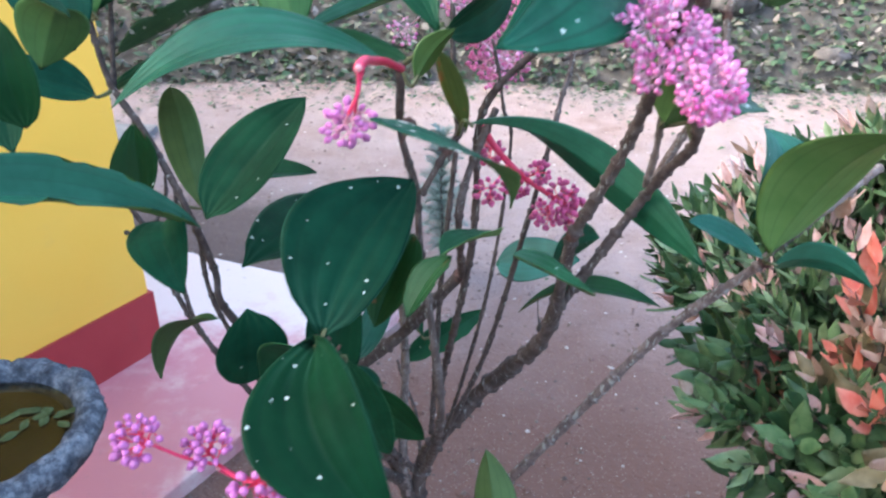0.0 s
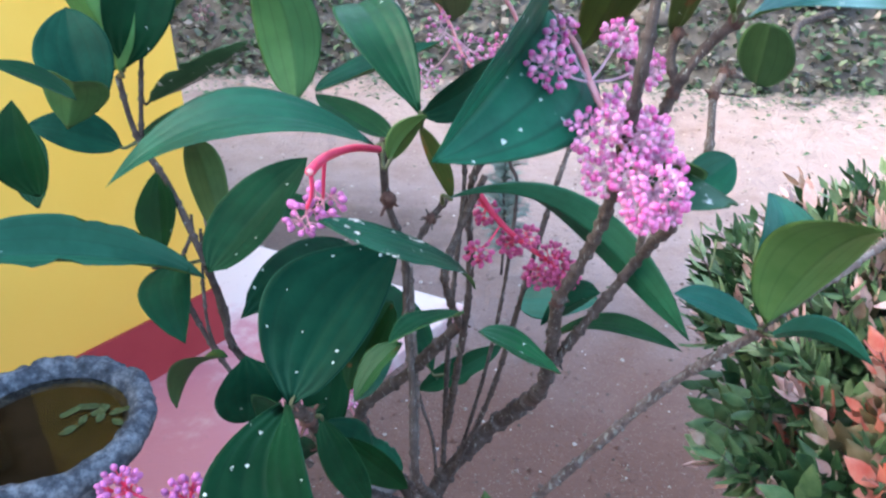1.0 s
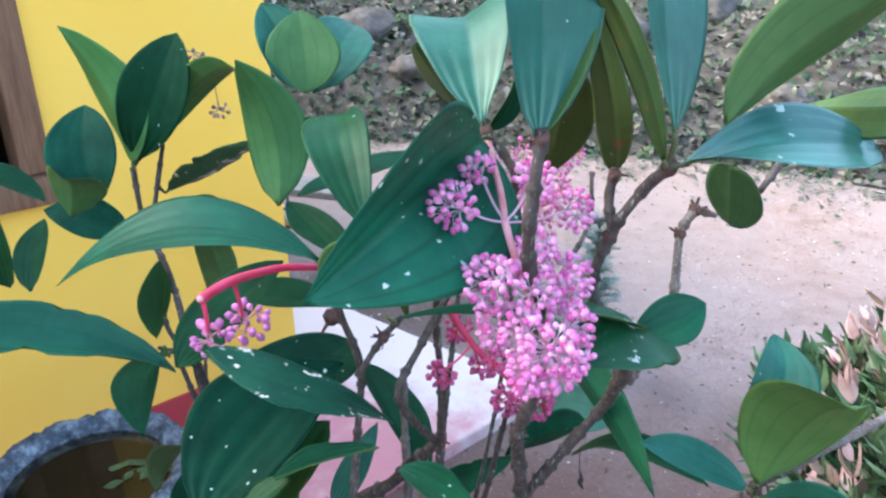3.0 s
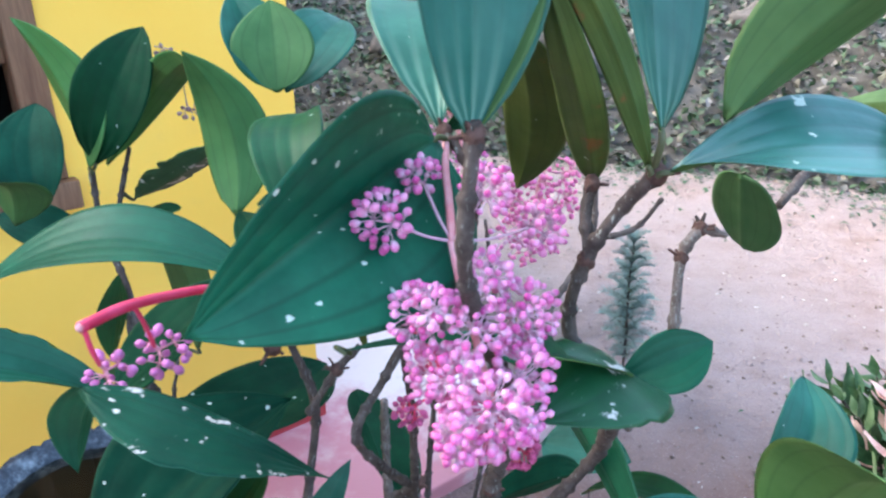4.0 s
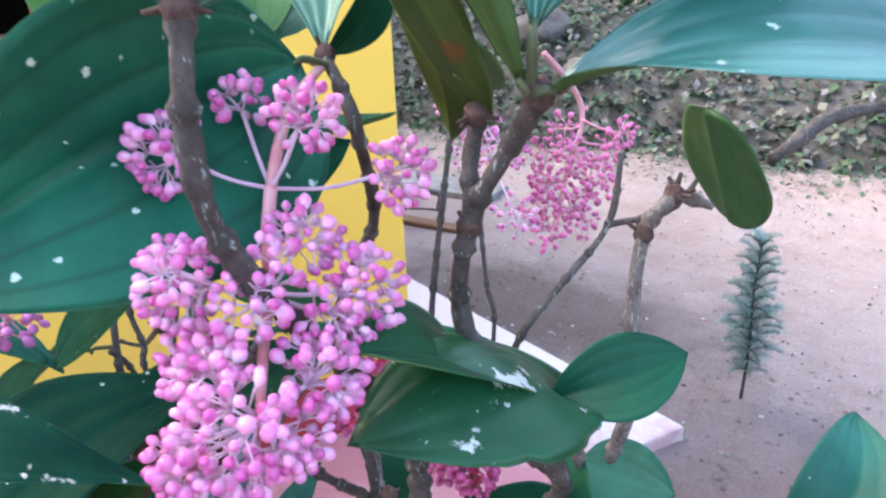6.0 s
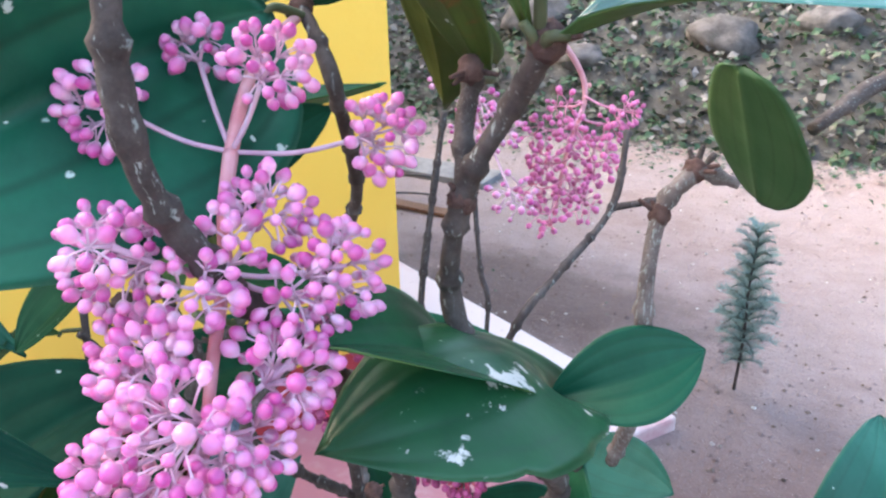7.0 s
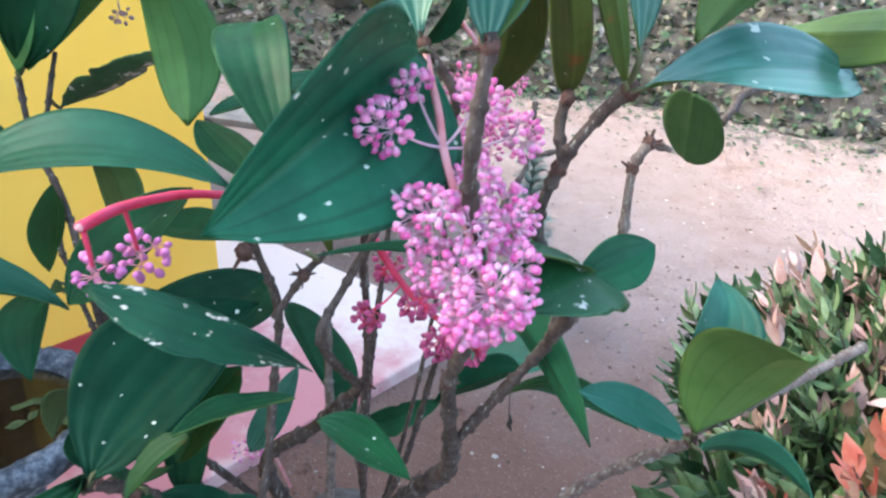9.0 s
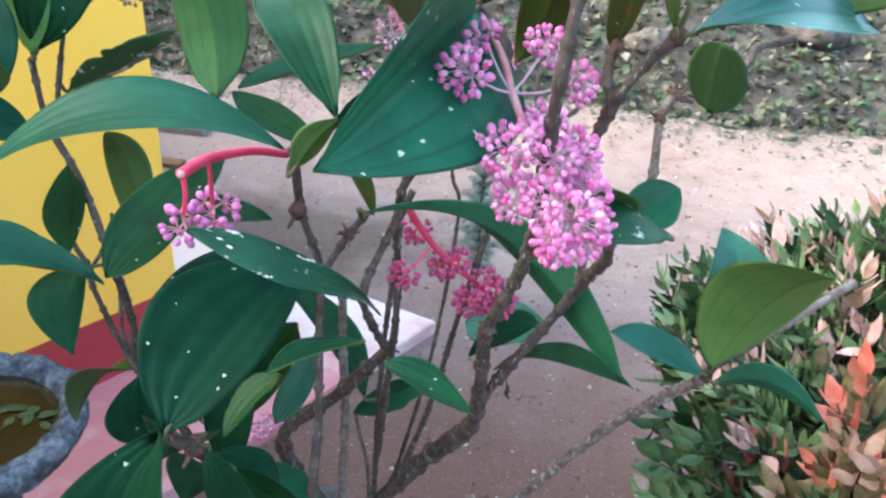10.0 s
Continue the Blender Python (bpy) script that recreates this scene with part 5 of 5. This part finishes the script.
TONES = ((HEDGE_MID, HEDGE_BRONZE, HEDGE_COPPER), (HEDGE_GREEN, HEDGE_MID, HEDGE_RED), (HEDGE_MID, HEDGE_LIGHT, HEDGE_COPPER), (HEDGE_MID, HEDGE_BRONZE, HEDGE_RED), (HEDGE_LIGHT, HEDGE_RED, HEDGE_RED), (HEDGE_GREEN, HEDGE_MID, HEDGE_LIGHT), (HEDGE_MID, HEDGE_LIGHT, HEDGE_LIGHT), (HEDGE_BRONZE, HEDGE_RED, HEDGE_RED), (HEDGE_RED, HEDGE_RED, HEDGE_RED), (HEDGE_COPPER, HEDGE_RED, HEDGE_COPPER), (HEDGE_BRONZE, HEDGE_COPPER, HEDGE_COPPER), (HEDGE_MID, HEDGE_PINK, HEDGE_PINK))
YOUNG = [sprig_mesh("young_sprig", [BARK, *tones], 50 + k, True) for k, tones in enumerate(TONES)]
PALE_TIPS, RED_TIPS = [YOUNG[k] for k in (0, 2, 6, 6, 10, 11, 11, 11)], [YOUNG[k] for k in (4, 7, 7, 3, 6, 0, 3, 10)]


def hedge():
    at = Vector((1.02, 1.00, 0))
    h = thing("hedge_shrub", at, "dense clipped hedge shrub with glossy green leaves and copper-red tips", "hedge")
    rng = random.Random(77)
    rx, ry = 0.70, 0.56
    cz, rz = 0.84, 0.50
    for k in range(9):
        a = k * 0.7
        p0 = Vector((at.x + 0.06 * math.cos(a), at.y + 0.06 * math.sin(a), 0))
        p1 = Vector((at.x + rx * 0.62 * math.cos(a), at.y + ry * 0.62 * math.sin(a), 0.75 + 0.1 * math.sin(k * 2.1)))
        path = smooth_path([p0, p0.lerp(p1, 0.5) + Vector((0, 0, 0.15)), p1], 5)
        part("stem", tube(bmesh.new(), [q - p0 for q in path], [0.014 - 0.009 * i / len(path) for i in range(len(path))], 7), BARK, h, at=p0)
    spots = []
    for k in range(6800):
        q = Vector((rng.gauss(0, 1), rng.gauss(0, 1), rng.gauss(0, 1))).normalized()
        e = 0.78
        q = Vector([math.copysign(abs(c) ** e, c) for c in q])
        d = rng.uniform(0.80, 1.0) if rng.random() < 0.72 else rng.uniform(0.5, 0.8)
        k = 1 + 0.55 * min(q.z, 0)
        p = Vector((at.x + q.x * rx * d * k, at.y + q.y * ry * d * k, cz + q.z * rz * d))
        p += Vector((noise.noise(p * 3), noise.noise(p * 3 + Vector((5, 0, 0))), noise.noise(p * 3 + Vector((0, 5, 0))))) * 0.07
        if p.x > 1.4 or p.y < 0.38 or p.x < 0.345 + 1.35 * max(0.0, 1.08 - p.z) + 0.06 * noise.noise(p * 5) or p.z > 1.0 + 0.55 * (p.x - 0.36) + 0.05 * noise.noise(p * 7):
            continue
        out = Vector((q.x / rx, q.y / ry, q.z / rz * 0.8)).normalized()
        spots.append((p, out, d, q.z))
    spots.sort(key=lambda s: (s[0] - Vector((0.4, 0.7, 1.3))).length)
    loose, singles = {}, 0
    for k, (p, out, d, qz) in enumerate(spots):
        low = p.x + 0.05 * noise.noise(p * 9) > 0.57 and p.y < 0.96 and p.z < 1.16 + 0.4 * (p.x - 0.5)
        young = rng.random() < min(0.8, max(0.03, 0.36 + 1.2 * (p.x - 0.75) + (0.30 if qz > 0.3 else 0) + (0.10 if low else 0)))
        if low and not young and rng.random() < (0.55 if p.z < 1.0 else 0.3):
            continue
        if low and young:
            p = p + out * 0.015
        me = rng.choice((RED_TIPS if low else PALE_TIPS) if young else OLD)
        way = (out + Vector((rng.gauss(0, 0.3), rng.gauss(0, 0.3), (0.55 if young else 0.15) + rng.gauss(0, 0.3)))).normalized()
        s = rng.uniform(0.72, 1.30) * (1.15 if young and low else 1.0)
        m = Matrix.LocRotScale(p, way.to_track_quat("Z", "Y") @ Euler((0, 0, rng.uniform(0, 6))).to_quaternion(), (s, s, s))
        singles += 1
        if singles < 290:
            place(new("young_sprig" if young else "sprig", me), m, h)
        else:
            loose.setdefault(me.name, []).append(m)
    for me_name, ms in loose.items():
        src = bpy.data.meshes[me_name]
        v = np.empty(len(src.vertices) * 3)
        src.vertices.foreach_get("co", v)
        v = np.c_[v.reshape(-1, 3), np.ones(len(src.vertices))]
        faces = [tuple(p.vertices) for p in src.polygons]
        idx = [p.material_index for p in src.polygons]
        vs, fs, mi = [], [], []
        for m in ms:
            k = len(vs)
            mm = np.array(Matrix.Translation(-at) @ m)
            vs += (v @ mm.T)[:, :3].tolist()
            fs += [tuple(i + k for i in f) for f in faces]
            mi += idx
        me = bpy.data.meshes.new("foliage")
        me.from_pydata(vs, [], fs)
        for mt in src.materials:
            me.materials.append(mt)
        me.polygons.foreach_set("material_index", mi)
        me.polygons.foreach_set("use_smooth", [True] * len(fs))
        tagged(place(new("foliage", me), Matrix.Translation(at), h), kind="stuff")
    return h


hedge()


# ---- young conifer in the yard ----
def sapling(at, height):
    s = thing("conifer_sapling", at, "slender young blue-green conifer sapling in bare earth", "sapling")
    path = smooth_path([(0, 0, -0.02), (0.006, 0, height * 0.35), (-0.004, 0.004, height * 0.7), (0.002, 0, height)], 5)
    part("trunk", tube(bmesh.new(), path, [0.007 - 0.005 * k / len(path) for k in range(len(path))], 7), BARK, s, at=at)
    rng = random.Random(5)
    meshes = []
    for k in range(4):
        bm = bmesh.new()
        L = 0.085
        twig = [Vector((L * t, 0, 0.03 * math.sin(t * 2.2) - 0.02 * t)) for t in (0, 0.25, 0.5, 0.75, 1)]
        tube(bm, twig, [0.0016, 0.0014, 0.0012, 0.001, 0.0006], 5)
        for i in range(40):
            t = 0.08 + 0.92 * i / 40
            c = Vector((L * t, 0, 0.03 * math.sin(t * 2.2) - 0.02 * t))
            for sgn in (-1, 1):
                d = Vector((0.6, sgn * rng.uniform(0.5, 1.0), rng.uniform(-0.1, 0.75))).normalized() * rng.uniform(0.024, 0.042) * (1.1 - 0.4 * t)
                w = d.cross(Vector((0, 0, 1))).normalized() * 0.0016
                a, b, e = bm.verts.new(c - w), bm.verts.new(c + w), bm.verts.new(c + d)
                f = bm.faces.new((a, b, e))
                f.material_index = 1
        meshes.append(mesh_of(bm, "twig", [BARK, NEEDLE]))
    whorls = 13
    for k in range(whorls):
        t = 0.20 + 0.80 * k / (whorls - 1)
        n = 6
        for i in range(n):
            a = math.tau * i / n + k * 0.55 + rng.gauss(0, 0.15)
            size = (1.5 - 1.0 * max(0, t - 0.5)) * rng.uniform(0.75, 1.1) * (0.65 if t < 0.3 else 1.0)
            m = Matrix.Translation((at[0], at[1], at[2] + height * t)) @ Matrix.Rotation(a, 4, "Z") @ Matrix.Rotation(-radians(4 + 30 * t * t), 4, "Y") @ Matrix.Scale(size, 4)
            place(new("twig", rng.choice(meshes)), m, s)
    return s


sapling((-0.036, 3.088, 0.0), 0.66)
